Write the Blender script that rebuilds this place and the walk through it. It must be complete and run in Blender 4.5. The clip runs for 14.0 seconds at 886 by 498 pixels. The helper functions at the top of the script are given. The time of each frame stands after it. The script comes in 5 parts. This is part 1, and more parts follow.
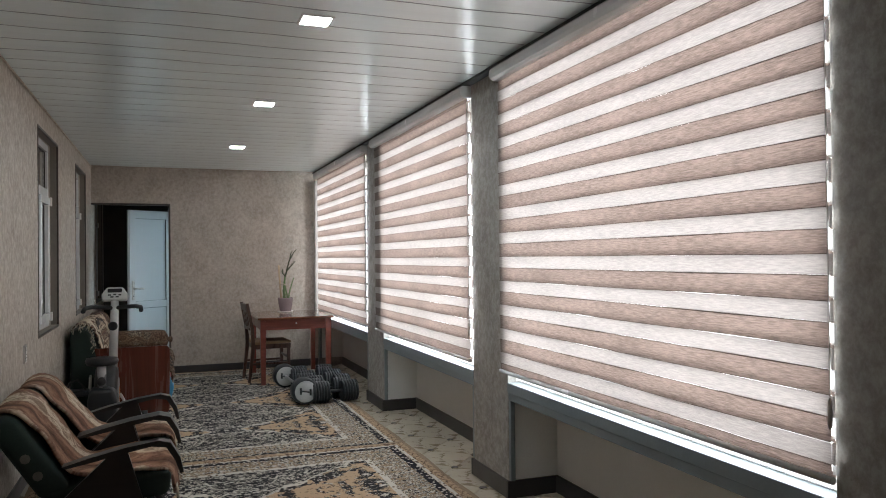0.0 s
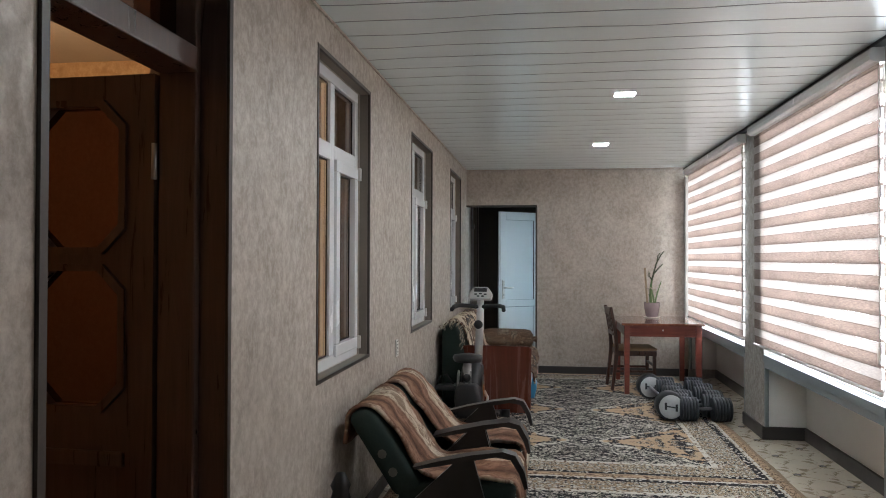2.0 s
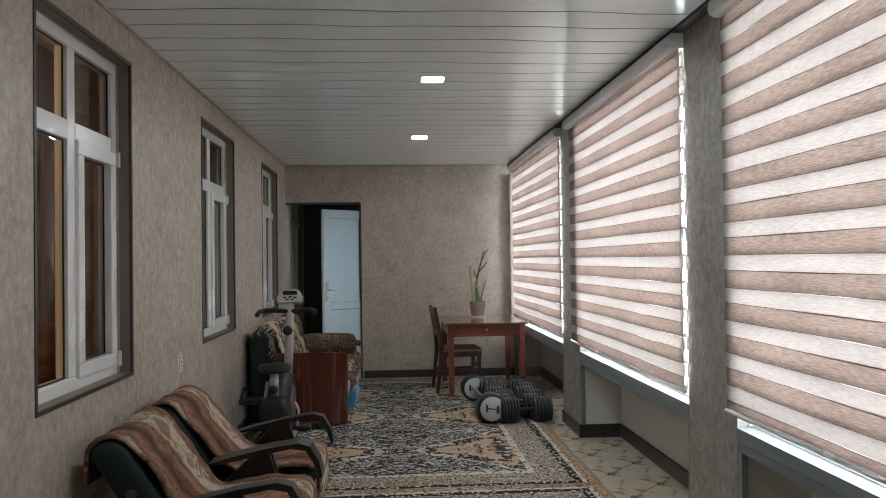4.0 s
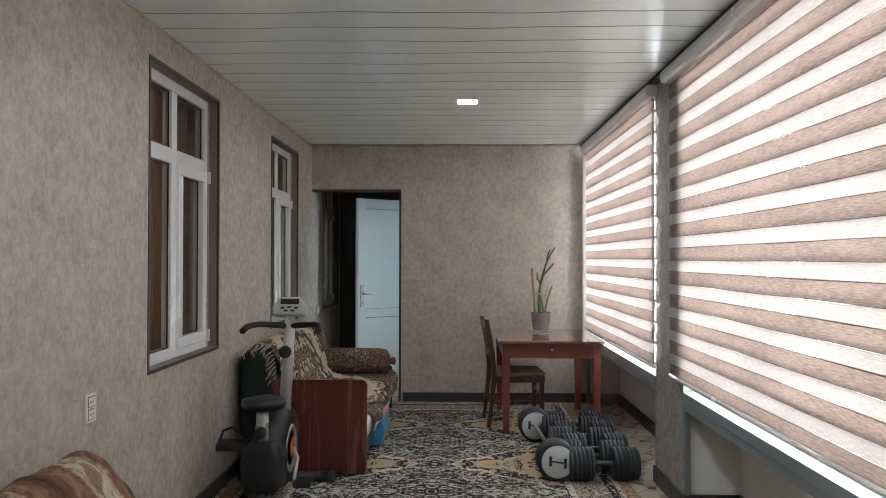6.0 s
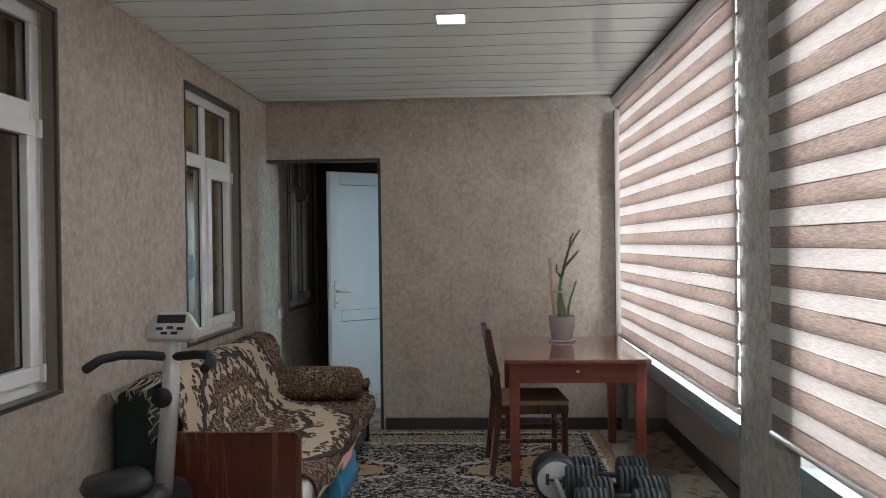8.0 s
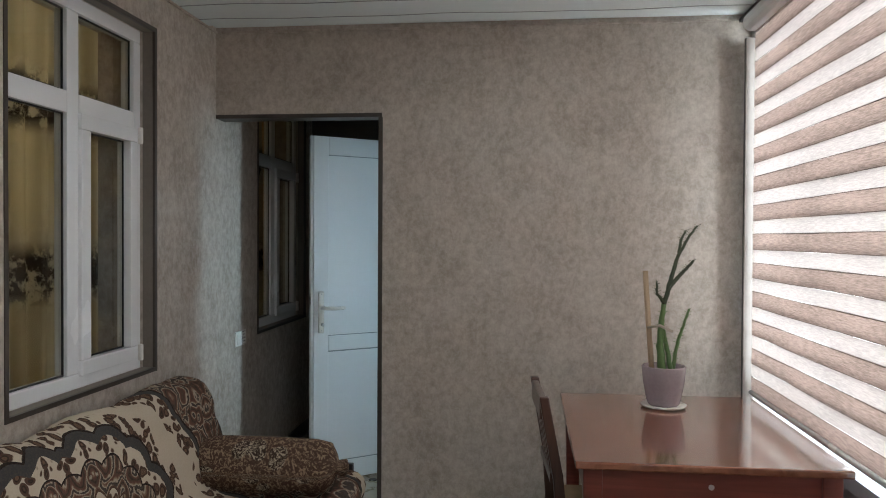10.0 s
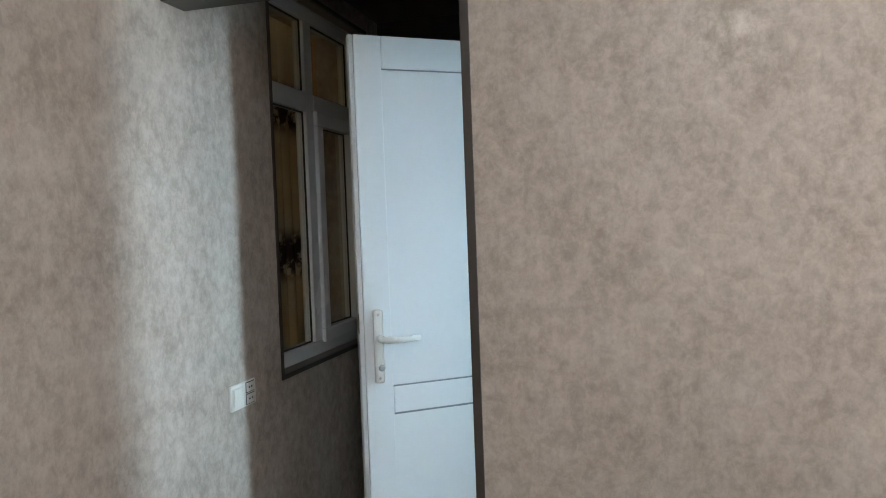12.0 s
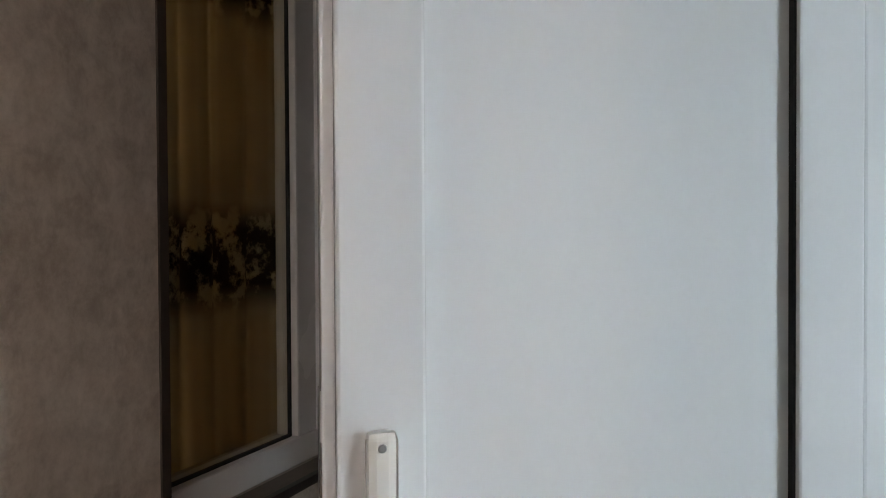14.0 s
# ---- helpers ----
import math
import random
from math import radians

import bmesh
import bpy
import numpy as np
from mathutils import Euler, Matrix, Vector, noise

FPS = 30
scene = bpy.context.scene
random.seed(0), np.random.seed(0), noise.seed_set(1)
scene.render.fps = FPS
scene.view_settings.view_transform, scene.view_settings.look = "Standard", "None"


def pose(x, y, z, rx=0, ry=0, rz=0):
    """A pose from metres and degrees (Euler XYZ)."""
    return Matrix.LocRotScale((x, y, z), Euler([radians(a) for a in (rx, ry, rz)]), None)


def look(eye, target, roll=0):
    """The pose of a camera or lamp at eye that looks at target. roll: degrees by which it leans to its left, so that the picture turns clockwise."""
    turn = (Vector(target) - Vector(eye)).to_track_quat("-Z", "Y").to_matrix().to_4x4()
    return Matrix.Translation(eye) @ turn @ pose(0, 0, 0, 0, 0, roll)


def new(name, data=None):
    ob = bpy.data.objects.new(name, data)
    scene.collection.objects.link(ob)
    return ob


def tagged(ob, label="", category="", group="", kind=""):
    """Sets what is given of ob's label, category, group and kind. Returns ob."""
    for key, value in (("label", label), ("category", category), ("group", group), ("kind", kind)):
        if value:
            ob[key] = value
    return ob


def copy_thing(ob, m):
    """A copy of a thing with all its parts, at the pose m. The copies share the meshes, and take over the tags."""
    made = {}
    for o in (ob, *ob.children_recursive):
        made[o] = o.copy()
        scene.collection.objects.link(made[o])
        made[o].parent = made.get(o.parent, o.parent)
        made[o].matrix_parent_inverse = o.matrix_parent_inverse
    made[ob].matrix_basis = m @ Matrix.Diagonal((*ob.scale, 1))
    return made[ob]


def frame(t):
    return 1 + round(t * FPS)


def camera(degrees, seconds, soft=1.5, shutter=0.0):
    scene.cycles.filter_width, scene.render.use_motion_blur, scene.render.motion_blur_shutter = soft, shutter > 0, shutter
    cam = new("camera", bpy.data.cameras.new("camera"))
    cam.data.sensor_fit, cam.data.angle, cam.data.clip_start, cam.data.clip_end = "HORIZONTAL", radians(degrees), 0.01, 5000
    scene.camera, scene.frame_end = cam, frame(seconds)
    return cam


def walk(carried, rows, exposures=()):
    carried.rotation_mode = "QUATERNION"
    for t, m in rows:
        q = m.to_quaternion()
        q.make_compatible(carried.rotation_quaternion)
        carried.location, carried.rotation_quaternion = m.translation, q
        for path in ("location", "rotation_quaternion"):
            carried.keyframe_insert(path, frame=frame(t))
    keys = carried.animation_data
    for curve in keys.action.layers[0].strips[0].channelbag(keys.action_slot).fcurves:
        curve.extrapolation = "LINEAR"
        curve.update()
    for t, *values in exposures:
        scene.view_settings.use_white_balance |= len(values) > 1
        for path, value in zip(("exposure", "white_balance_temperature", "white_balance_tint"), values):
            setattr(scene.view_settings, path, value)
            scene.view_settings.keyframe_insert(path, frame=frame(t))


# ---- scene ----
cam = camera(61.0, 14.0, soft=1.0)
PATH = [
    (0, (0.235, -0.663, 1.374), (0.923, 1.214, 1.395), -0.6),
    (0.5, (0.378, -0.501, 1.386), (0.692, 1.474, 1.407), -0.3),
    (1, (0.388, -0.335, 1.394), (0.376, 1.665, 1.414), 0.4),
    (1.5, (0.36, -0.267, 1.38), (0.035, 1.706, 1.407), 0.5),
    (2, (0.375, -0.261, 1.388), (0.104, 1.721, 1.414), 0.2),
    (2.5, (0.404, -0.245, 1.39), (0.314, 1.753, 1.415), -0.2),
    (3, (0.437, -0.198, 1.385), (0.525, 1.8, 1.405), -0.5),
    (3.2, (0.465, -0.158, 1.374), (0.636, 1.834, 1.395), -0.7),
    (5.5, (0.849, 1.327, 1.365), (0.838, 3.327, 1.403), -0.3),
    (6, (0.824, 1.726, 1.378), (0.783, 3.726, 1.404), 0.1),
    (6.5, (0.899, 2.109, 1.371), (0.847, 4.108, 1.388), 0.2),
    (7, (0.956, 2.505, 1.372), (0.886, 4.504, 1.378), -0.3),
    (9.5, (1.031, 4.765, 1.44), (0.863, 6.757, 1.41), 0.2),
    (10, (0.985, 5.265, 1.424), (0.769, 7.253, 1.394), 0.3),
    (10.5, (0.995, 5.738, 1.406), (0.723, 7.719, 1.379), -1.0),
    (11, (0.896, 6.236, 1.413), (0.502, 8.197, 1.376), -1.3),
    (11.5, (0.826, 6.712, 1.393), (0.388, 8.663, 1.345), -1.7),
    (12, (0.69, 7.165, 1.385), (0.160, 9.091, 1.318), -2.1),
    (12.5, (0.550, 7.590, 1.380), (-0.025, 9.503, 1.299), -1.9),
    (13, (0.457, 8.040, 1.367), (-0.227, 9.918, 1.270), -1.5),
    (13.5, (0.288, 8.435, 1.355), (-0.421, 10.302, 1.240), -1.3),
    (13.8, (0.244, 8.676, 1.313), (-0.568, 10.503, 1.280), -0.4),
    (14.0, (0.183, 8.786, 1.308), (-0.600, 10.626, 1.275), -0.3),
]
EXPOSURES = [
    (0, 0.55, 6400, 10), (0.5, 0.3, 6400, 10), (1, 0.34, 6400, 10), (1.5, 0.88, 6300, 10), (2.2, 0.95, 6300, 10), (3, 0.45, 6400, 10), (5.5, 0.6, 6500, 10), (6, 0.72, 6500, 10),
    (6.5, 0.52, 6500, 10), (7, 0.46, 6500, 10), (9.5, 0.6, 6400, 10), (10.5, 0.8, 6350, 9), (11, 1.4, 6300, 10), (12.5, 1.48, 6450, 11), (13.5, 1.38, 6900, 20), (14, 1.22, 7600, 22)]
walk(cam, [(t, look(eye, target, roll)) for t, eye, target, roll in PATH], EXPOSURES)

# ---- plan ----
WL, WR, RECESS, YE, YB, ZC = -0.6, 2.05, 2.36, 9.0, -1.7, 2.476
BAYS = [(1.0, 3.24), (3.75, 5.86), (6.425, 8.925)]        # window bays between the pillars, along y
BLINDS = [(0.985, 3.29), (3.742, 6.045), (6.375, 8.865)]
SILL = 0.655

# ---- light ----
world = bpy.data.worlds.new("world")
scene.world = world
world.use_nodes = True
wn = world.node_tree
sky = wn.nodes.new("ShaderNodeTexSky")
sky.sky_type, sky.sun_disc, sky.sun_elevation, sky.sun_rotation = "NISHITA", False, radians(40), radians(100)
wn.links.new(sky.outputs[0], wn.nodes["Background"].inputs[0])
wn.nodes["Background"].inputs[1].default_value = 0.12


def lamp(name, m, sx, sy, power, color):
    d = bpy.data.lights.new(name, "AREA")
    d.shape, d.size, d.size_y, d.energy, d.color = "RECTANGLE", sx, sy, power, color
    ob = new(name, d)
    ob.matrix_world = m
    return ob


SKY_POWER = 29.0      # watts for each square metre of window
for y0, y1 in BAYS:
    lamp("window_light", look((2.13, (y0 + y1) / 2, 1.56), (0, (y0 + y1) / 2, 1.56)), y1 - y0 - 0.04, 1.66, SKY_POWER * (y1 - y0) * 1.66, (0.88, 0.96, 1.0))
# uncovered gap between the last blind and the end wall
lamp("window_gap_light", look((2.30, 8.70, 1.40), (1.83, 9.0, 1.40)), 0.2, 1.4, 7.0, (0.78, 0.92, 1.0))
# daylight of the yard, coming in slantwise by the open outer doorway of the lobby
door_sky = lamp("doorway_light", look((2.17, 9.92, 1.35), (-0.3, 9.25, 1.05)), 0.32, 1.4, 3.3, (0.55, 0.83, 1.0))
door_sky.data.spread = radians(70)
room_bulb = bpy.data.lights.new("room_bulb", "POINT")
room_bulb.energy, room_bulb.color, room_bulb.shadow_soft_size = 30, (1.0, 0.62, 0.32), 0.12
new("room_bulb", room_bulb).location = (-2.4, 2.6, 2.2)
# unseen second light, added to brighten the curtains behind the far windows
curtain_fill = room_bulb.copy()
curtain_fill.energy, curtain_fill.color = 62, (1.0, 0.90, 0.72)
new("room_bulb", curtain_fill).location = (-2.1, 8.3, 2.2)


# ---- materials ----
class Nodes:
    """Short writing for node trees."""

    def __init__(self, name):
        self.m = bpy.data.materials.new(name)
        self.m.use_nodes = True
        self.t = self.m.node_tree
        self.b = self.t.nodes["Principled BSDF"]
        self.out = self.t.nodes["Material Output"]
        self.co = self.t.nodes.new("ShaderNodeTexCoord").outputs["Object"]

    def put(self, socket, v):
        if isinstance(v, bpy.types.NodeSocket):
            self.t.links.new(v, socket)
        elif isinstance(v, tuple) and len(v) == 3 and socket.type == "RGBA":
            socket.default_value = (*v, 1)
        else:
            socket.default_value = v

    def node(self, kind, out=0, props=(), **ins):
        n = self.t.nodes.new("ShaderNode" + kind)
        for k, v in props:
            setattr(n, k, v)
        for k, v in ins.items():
            self.put(n.inputs[int(k[1:])] if k[0] == "i" and k[1:].isdigit() else n.inputs[k], v)
        return n.outputs[out]

    def math(self, op, a, b=0.0, c=0.0):
        return self.node("Math", 0, [("operation", op)], i0=a, i1=b, i2=c)

    def scaled(self, sx, sy, sz, src=None):
        return self.node("Mapping", 0, i0=src or self.co, i3=(sx, sy, sz))

    def noise(self, scale, detail=4.0, rough=0.6, src=None, dist=0.0):
        return self.node("TexNoise", 0, Vector=src or self.co, Scale=scale, Detail=detail, Roughness=rough, Distortion=dist)

    def voronoi(self, scale, src=None, feature="F1", out=0):
        return self.node("TexVoronoi", out, [("feature", feature)], Vector=src or self.co, Scale=scale)

    def ramp(self, f, *stops, hard=False):
        n = self.t.nodes.new("ShaderNodeValToRGB")
        if hard:
            n.color_ramp.interpolation = "CONSTANT"
        e = n.color_ramp.elements
        while len(e) < len(stops):
            e.new(0.5)
        for q, (p, c) in zip(e, stops):
            q.position = p
            q.color = (*c, 1) if isinstance(c, tuple) else (c, c, c, 1)
        self.put(n.inputs[0], f)
        return n.outputs[0]

    def mix(self, f, a, b, kind="MIX"):
        n = self.t.nodes.new("ShaderNodeMix")
        n.data_type, n.blend_type = "RGBA", kind
        for k, v in ((0, f), (6, a), (7, b)):
            self.put(n.inputs[k], v)
        return n.outputs[2]

    def xyz(self, src=None):
        n = self.t.nodes.new("ShaderNodeSeparateXYZ")
        self.put(n.inputs[0], src or self.co)
        return n.outputs[0], n.outputs[1], n.outputs[2]

    def bump(self, h, strength=0.2, dist=0.01):
        self.put(self.b.inputs["Normal"], self.node("Bump", 0, Strength=strength, Distance=dist, Height=h))

    def set(self, **ins):
        for k, v in ins.items():
            self.put(self.b.inputs[k.replace("_", " ")], v)
        return self

    def shade(self, sh):
        self.t.links.new(sh, self.out.inputs[0])
        return self.m


def plain(name, c, rough=0.5, var=0.12, scale=9.0, metal=0.0, bump=0.05, coat=0.0):
    n = Nodes(name)
    big, fine = n.noise(scale * 0.35, 3), n.noise(scale * 9, 5)
    f = n.math("MULTIPLY_ADD", fine, 0.45, n.math("MULTIPLY", big, 0.55))
    n.set(Base_Color=n.ramp(f, (0.3, tuple(v * (1 - var) for v in c)), (0.7, tuple(min(1, v * (1 + var)) for v in c))), Metallic=metal,
          Roughness=n.ramp(big, (0.3, max(0.02, rough - 0.07)), (0.7, min(1, rough + 0.07))), Coat_Weight=coat)
    n.bump(fine, bump, 0.004)
    return n.m


def wall_paper(name, low, high):
    """Mottled, brushed wallpaper with a faint metallic sheen on its lighter flecks."""
    n = Nodes(name)
    brushed = n.scaled(1, 1, 0.85)
    big, mid, fine = n.noise(5.0, 4, 0.65, brushed, 0.15), n.noise(27, 6, 0.72, brushed, 0.25), n.noise(85, 4, 0.65, n.scaled(1, 1, 0.8))
    f = n.math("ADD", n.math("MULTIPLY", big, 0.34), n.math("MULTIPLY_ADD", mid, 0.52, n.math("MULTIPLY", fine, 0.14)))
    c = n.ramp(f, (0.38, low), (0.5, tuple((a + b) / 2 for a, b in zip(low, high))), (0.63, high))
    fleck = n.ramp(n.math("MULTIPLY_ADD", fine, 0.3, n.math("MULTIPLY", mid, 0.7)), (0.47, 0.0), (0.58, 1.0))
    n.set(Base_Color=c, Roughness=n.ramp(fleck, (0.0, 0.58), (1.0, 0.33)), Specular_IOR_Level=n.ramp(fleck, (0.0, 0.3), (1.0, 0.8)), Metallic=n.math("MULTIPLY", fleck, 0.25))
    n.bump(f, 0.25, 0.004)
    return n.m


def wood(name, dark, light, rough=0.35, axis=2, coat=0.0, scale=1.0):
    n = Nodes(name)
    k = [26 * scale] * 3
    k[axis] = 1.6 * scale
    g = n.noise(1.0, 6, 0.65, n.scaled(*k), 1.2)
    h = n.noise(2.2 * scale, 3)
    n.set(Base_Color=n.ramp(n.math("MULTIPLY_ADD", h, 0.35, n.math("MULTIPLY", g, 0.65)), (0.35, dark), (0.65, light)), Roughness=n.ramp(g, (0.3, rough - 0.06), (0.7, rough + 0.1)), Coat_Weight=coat, Coat_Roughness=0.12)
    n.bump(g, 0.08, 0.003)
    return n.m


M_WALL = wall_paper("beige_wallpaper", (0.355, 0.300, 0.250), (0.595, 0.53, 0.465))
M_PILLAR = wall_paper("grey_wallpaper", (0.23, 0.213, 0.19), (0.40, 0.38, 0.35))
M_PANEL_PAINT = plain("grey_paint", (0.8, 0.8, 0.79), 0.55, 0.05)
# real trim and edging; on the lobby surfaces its dark brown stands in for shade
M_TRIM_SHADE = plain("dark_brown_trim", (0.055, 0.043, 0.035), 0.42, 0.2)
M_SILL = plain("slate_grey_paint", (0.20, 0.235, 0.25), 0.4, 0.12)
M_REVEAL = plain("grey_brown_reveal", (0.20, 0.17, 0.14), 0.6, 0.15)
M_SKIRT = plain("skirting_brown", (0.045, 0.04, 0.04), 0.38, 0.2)
M_PVC = plain("white_pvc", (0.80, 0.81, 0.82), 0.22, 0.025, bump=0.01)
M_DOOR = plain("white_door_pvc", (0.76, 0.785, 0.80), 0.16, 0.02, bump=0.008)
M_GASKET = plain("black_rubber", (0.015, 0.015, 0.016), 0.6, 0.2)
M_METAL = plain("brushed_steel", (0.55, 0.55, 0.56), 0.32, 0.08, metal=0.9)
M_WHITE = plain("white_plastic", (0.78, 0.76, 0.72), 0.3, 0.03)
M_DOORWOOD = wood("dark_brown_wood", (0.052, 0.030, 0.023), (0.115, 0.068, 0.052), 0.3, 2, 0.5)
M_ROOM = wall_paper("orange_room_paper", (0.38, 0.25, 0.14), (0.56, 0.41, 0.25))
M_GROUT = plain("dark_grout", (0.05, 0.045, 0.04), 0.85, 0.25)
M_CONCRETE = plain("plaster", (0.5, 0.48, 0.45), 0.8, 0.08)


def ceiling_plastic():
    n = Nodes("glossy_ceiling_pvc")
    x, y, z = n.xyz()
    w = n.noise(1.3, 2, 0.5, n.scaled(0.7, 1.6, 1))
    streak = n.noise(4.0, 3, 0.6, n.scaled(0.5, 14, 1))
    dash = n.math("MULTIPLY", n.ramp(n.math("PINGPONG", n.math("MULTIPLY_ADD", w, 0.03, y), 0.0365), (0.0, 0.0), (0.9, 0.0), (0.97, 1.0)), n.ramp(n.noise(2.0, 2, 0.5, n.scaled(1.2, 9, 1)), (0.5, 0.0), (0.6, 0.16)))
    n.set(Base_Color=n.mix(dash, n.ramp(streak, (0.3, (0.83, 0.925, 0.945)), (0.7, (0.86, 0.945, 0.96))), (0.35, 0.36, 0.36)), Roughness=n.ramp(n.noise(60, 2), (0.3, 0.22), (0.7, 0.27)), Specular_IOR_Level=1.0)
    n.bump(n.math("ADD", w, n.math("MULTIPLY", n.noise(5, 2, 0.5, n.scaled(1, 0.4, 1)), 0.12)), 0.5, 0.02)
    return n.m


def fabric(name, c, through_light, clear, weave):
    """Blind cloth: partly open weave, the rest lets light scatter through."""
    n = Nodes(name)
    h = n.noise(1.0, 5, 0.7, n.scaled(1, 20, 230))
    big = n.noise(2.0, 3, 0.5, n.scaled(1, 1.2, 6))
    f = n.math("MULTIPLY_ADD", big, 0.25, n.math("MULTIPLY", h, 0.75))
    col = n.ramp(f, (0.41, tuple(v * (1 - weave) for v in c)), (0.59, tuple(min(1, v * (1 + weave)) for v in c)))
    lit = n.ramp(f, (0.41, tuple(v * (1 - weave) for v in through_light)), (0.59, tuple(min(1, v * (1 + weave)) for v in through_light)))
    n.set(Base_Color=col, Roughness=0.8)
    n.bump(h, 0.3, 0.002)
    tl = n.node("BsdfTranslucent", 0, Color=lit)
    m1 = n.node("MixShader", 0, i0=0.5, i1=n.b.outputs[0], i2=tl)
    tr = n.node("BsdfTransparent", 0, Color=(1.0, 0.98, 0.96))
    return n.shade(n.node("MixShader", 0, i0=clear, i1=m1, i2=tr))


M_CEIL = ceiling_plastic()
M_BROWN_BAND = fabric("brown_blind_cloth", (0.36, 0.30, 0.265), (0.078, 0.055, 0.046), 0.0, 0.30)
M_SHEER = fabric("sheer_blind_cloth", (0.8, 0.76, 0.73), (0.112, 0.095, 0.088), 0.014, 0.15)
M_HEM = fabric("dark_hem", (0.20, 0.15, 0.13), (0.02, 0.014, 0.012), 0.0, 0.2)
M_SHEER_EDGE = fabric("sheer_blind_edge", (0.8, 0.78, 0.76), (0.2, 0.2, 0.2), 0.22, 0.04)


def glass(name, tint=(1, 1, 1), clear=0.9):
    n = Nodes(name)
    n.set(Base_Color=(0.02, 0.02, 0.02), Roughness=0.02, Specular_IOR_Level=0.5)
    tr = n.node("BsdfTransparent", 0, Color=tint)
    g = n.node("BsdfGlossy", 0, Color=(1, 1, 1), Roughness=0.01)
    fr = n.node("Fresnel", 0, IOR=1.5)
    return n.shade(n.node("MixShader", 0, i0=fr, i1=tr, i2=g))


M_GLASS = glass("window_glass", (0.78, 0.76, 0.70))
M_DOORGLASS = glass("door_glass", (0.075, 0.038, 0.029))


def glow(name, c, power):
    n = Nodes(name)
    n.set(Base_Color=(0.8, 0.8, 0.8), Emission_Color=c, Emission_Strength=power)
    return n.m


M_LED = glow("led_diffuser", (0.90, 0.97, 1.0), 170.0)


# ---- building helpers ----
def box(bm, lo, hi, bevel=0.0, m=None):
    vs = [Vector((x, y, z)) for x in (lo[0], hi[0]) for y in (lo[1], hi[1]) for z in (lo[2], hi[2])]
    if m is not None:
        vs = [m @ v for v in vs]
    v = [bm.verts.new(p) for p in vs]
    fs = [bm.faces.new([v[i] for i in q]) for q in ((0, 1, 3, 2), (4, 6, 7, 5), (0, 4, 5, 1), (2, 3, 7, 6), (0, 2, 6, 4), (1, 5, 7, 3))]
    if bevel:
        bmesh.ops.bevel(bm, geom=list({e for f in fs for e in f.edges}), offset=bevel, segments=2, affect="EDGES", profile=0.6)
    return bm


def boxes(*items, bevel=0.0):
    bm = bmesh.new()
    for lo, hi in items:
        box(bm, lo, hi, bevel)
    return bm


def tube(bm, points, radii, n=10, cap=True):
    """A round tube along points, with a radius (or one for each point)."""
    pts = [Vector(p) for p in points]
    rs = [radii] * len(pts) if isinstance(radii, (int, float)) else list(radii)
    rings, up = [], None
    for i, p in enumerate(pts):
        d = (pts[min(i + 1, len(pts) - 1)] - pts[max(i - 1, 0)]).normalized()
        if up is None:
            up = d.orthogonal().normalized()
        a = (up - d * up.dot(d)).normalized()
        up, b = a, d.cross(a)
        rings.append([bm.verts.new(p + (a * math.cos(k * math.tau / n) + b * math.sin(k * math.tau / n)) * rs[i]) for k in range(n)])
    for r, s in zip(rings, rings[1:]):
        for k in range(n):
            f = bm.faces.new((r[k], r[(k + 1) % n], s[(k + 1) % n], s[k]))
            f.smooth = True
    if cap:
        bm.faces.new(rings[0][::-1])
        bm.faces.new(rings[-1])
    return bm


def lathe(bm, profile, axis="z", at=(0, 0, 0), n=24):
    """profile: (radius, height) rows, turned about an axis through a point."""
    turn = {"z": Matrix.Identity(3), "x": Matrix(((0, 0, 1), (1, 0, 0), (0, 1, 0))), "y": Matrix(((0, 1, 0), (0, 0, 1), (1, 0, 0)))}[axis]
    rings = []
    for r, h in profile:
        rings.append([bm.verts.new(Vector(at) + turn @ Vector((r * math.cos(k * math.tau / n), r * math.sin(k * math.tau / n), h))) for k in range(n)])
    for a, b in zip(rings, rings[1:]):
        for k in range(n):
            f = bm.faces.new((a[k], a[(k + 1) % n], b[(k + 1) % n], b[k]))
            f.smooth = True
    if profile[0][0] > 1e-4:
        bm.faces.new(rings[0][::-1])
    if profile[-1][0] > 1e-4:
        bm.faces.new(rings[-1])
    return bm


def sheet(points):
    """One flat face through the given corners."""
    bm = bmesh.new()
    bm.faces.new([bm.verts.new(p) for p in points])
    return bm


def link(name, bm, material, bevel=0.0):
    if len(bm.faces) > 1:
        bmesh.ops.recalc_face_normals(bm, faces=bm.faces)
    me = bpy.data.meshes.new(name)
    bm.to_mesh(me)
    bm.free()
    me.materials.append(material)
    return new(name, me)


def part(name, bm, material, parent, label=""):
    ob = link(name, bm, material)
    ob.parent = parent
    return tagged(ob, label)


def thing(name, at, label, category, group="", kind=""):
    ob = new(name)
    ob.empty_display_size = 0.1
    ob.location = at
    return tagged(ob, label, category, group, kind)


def structure(name, bm, material, label, category):
    return tagged(link(name, bm, material), label, category, kind="structure")


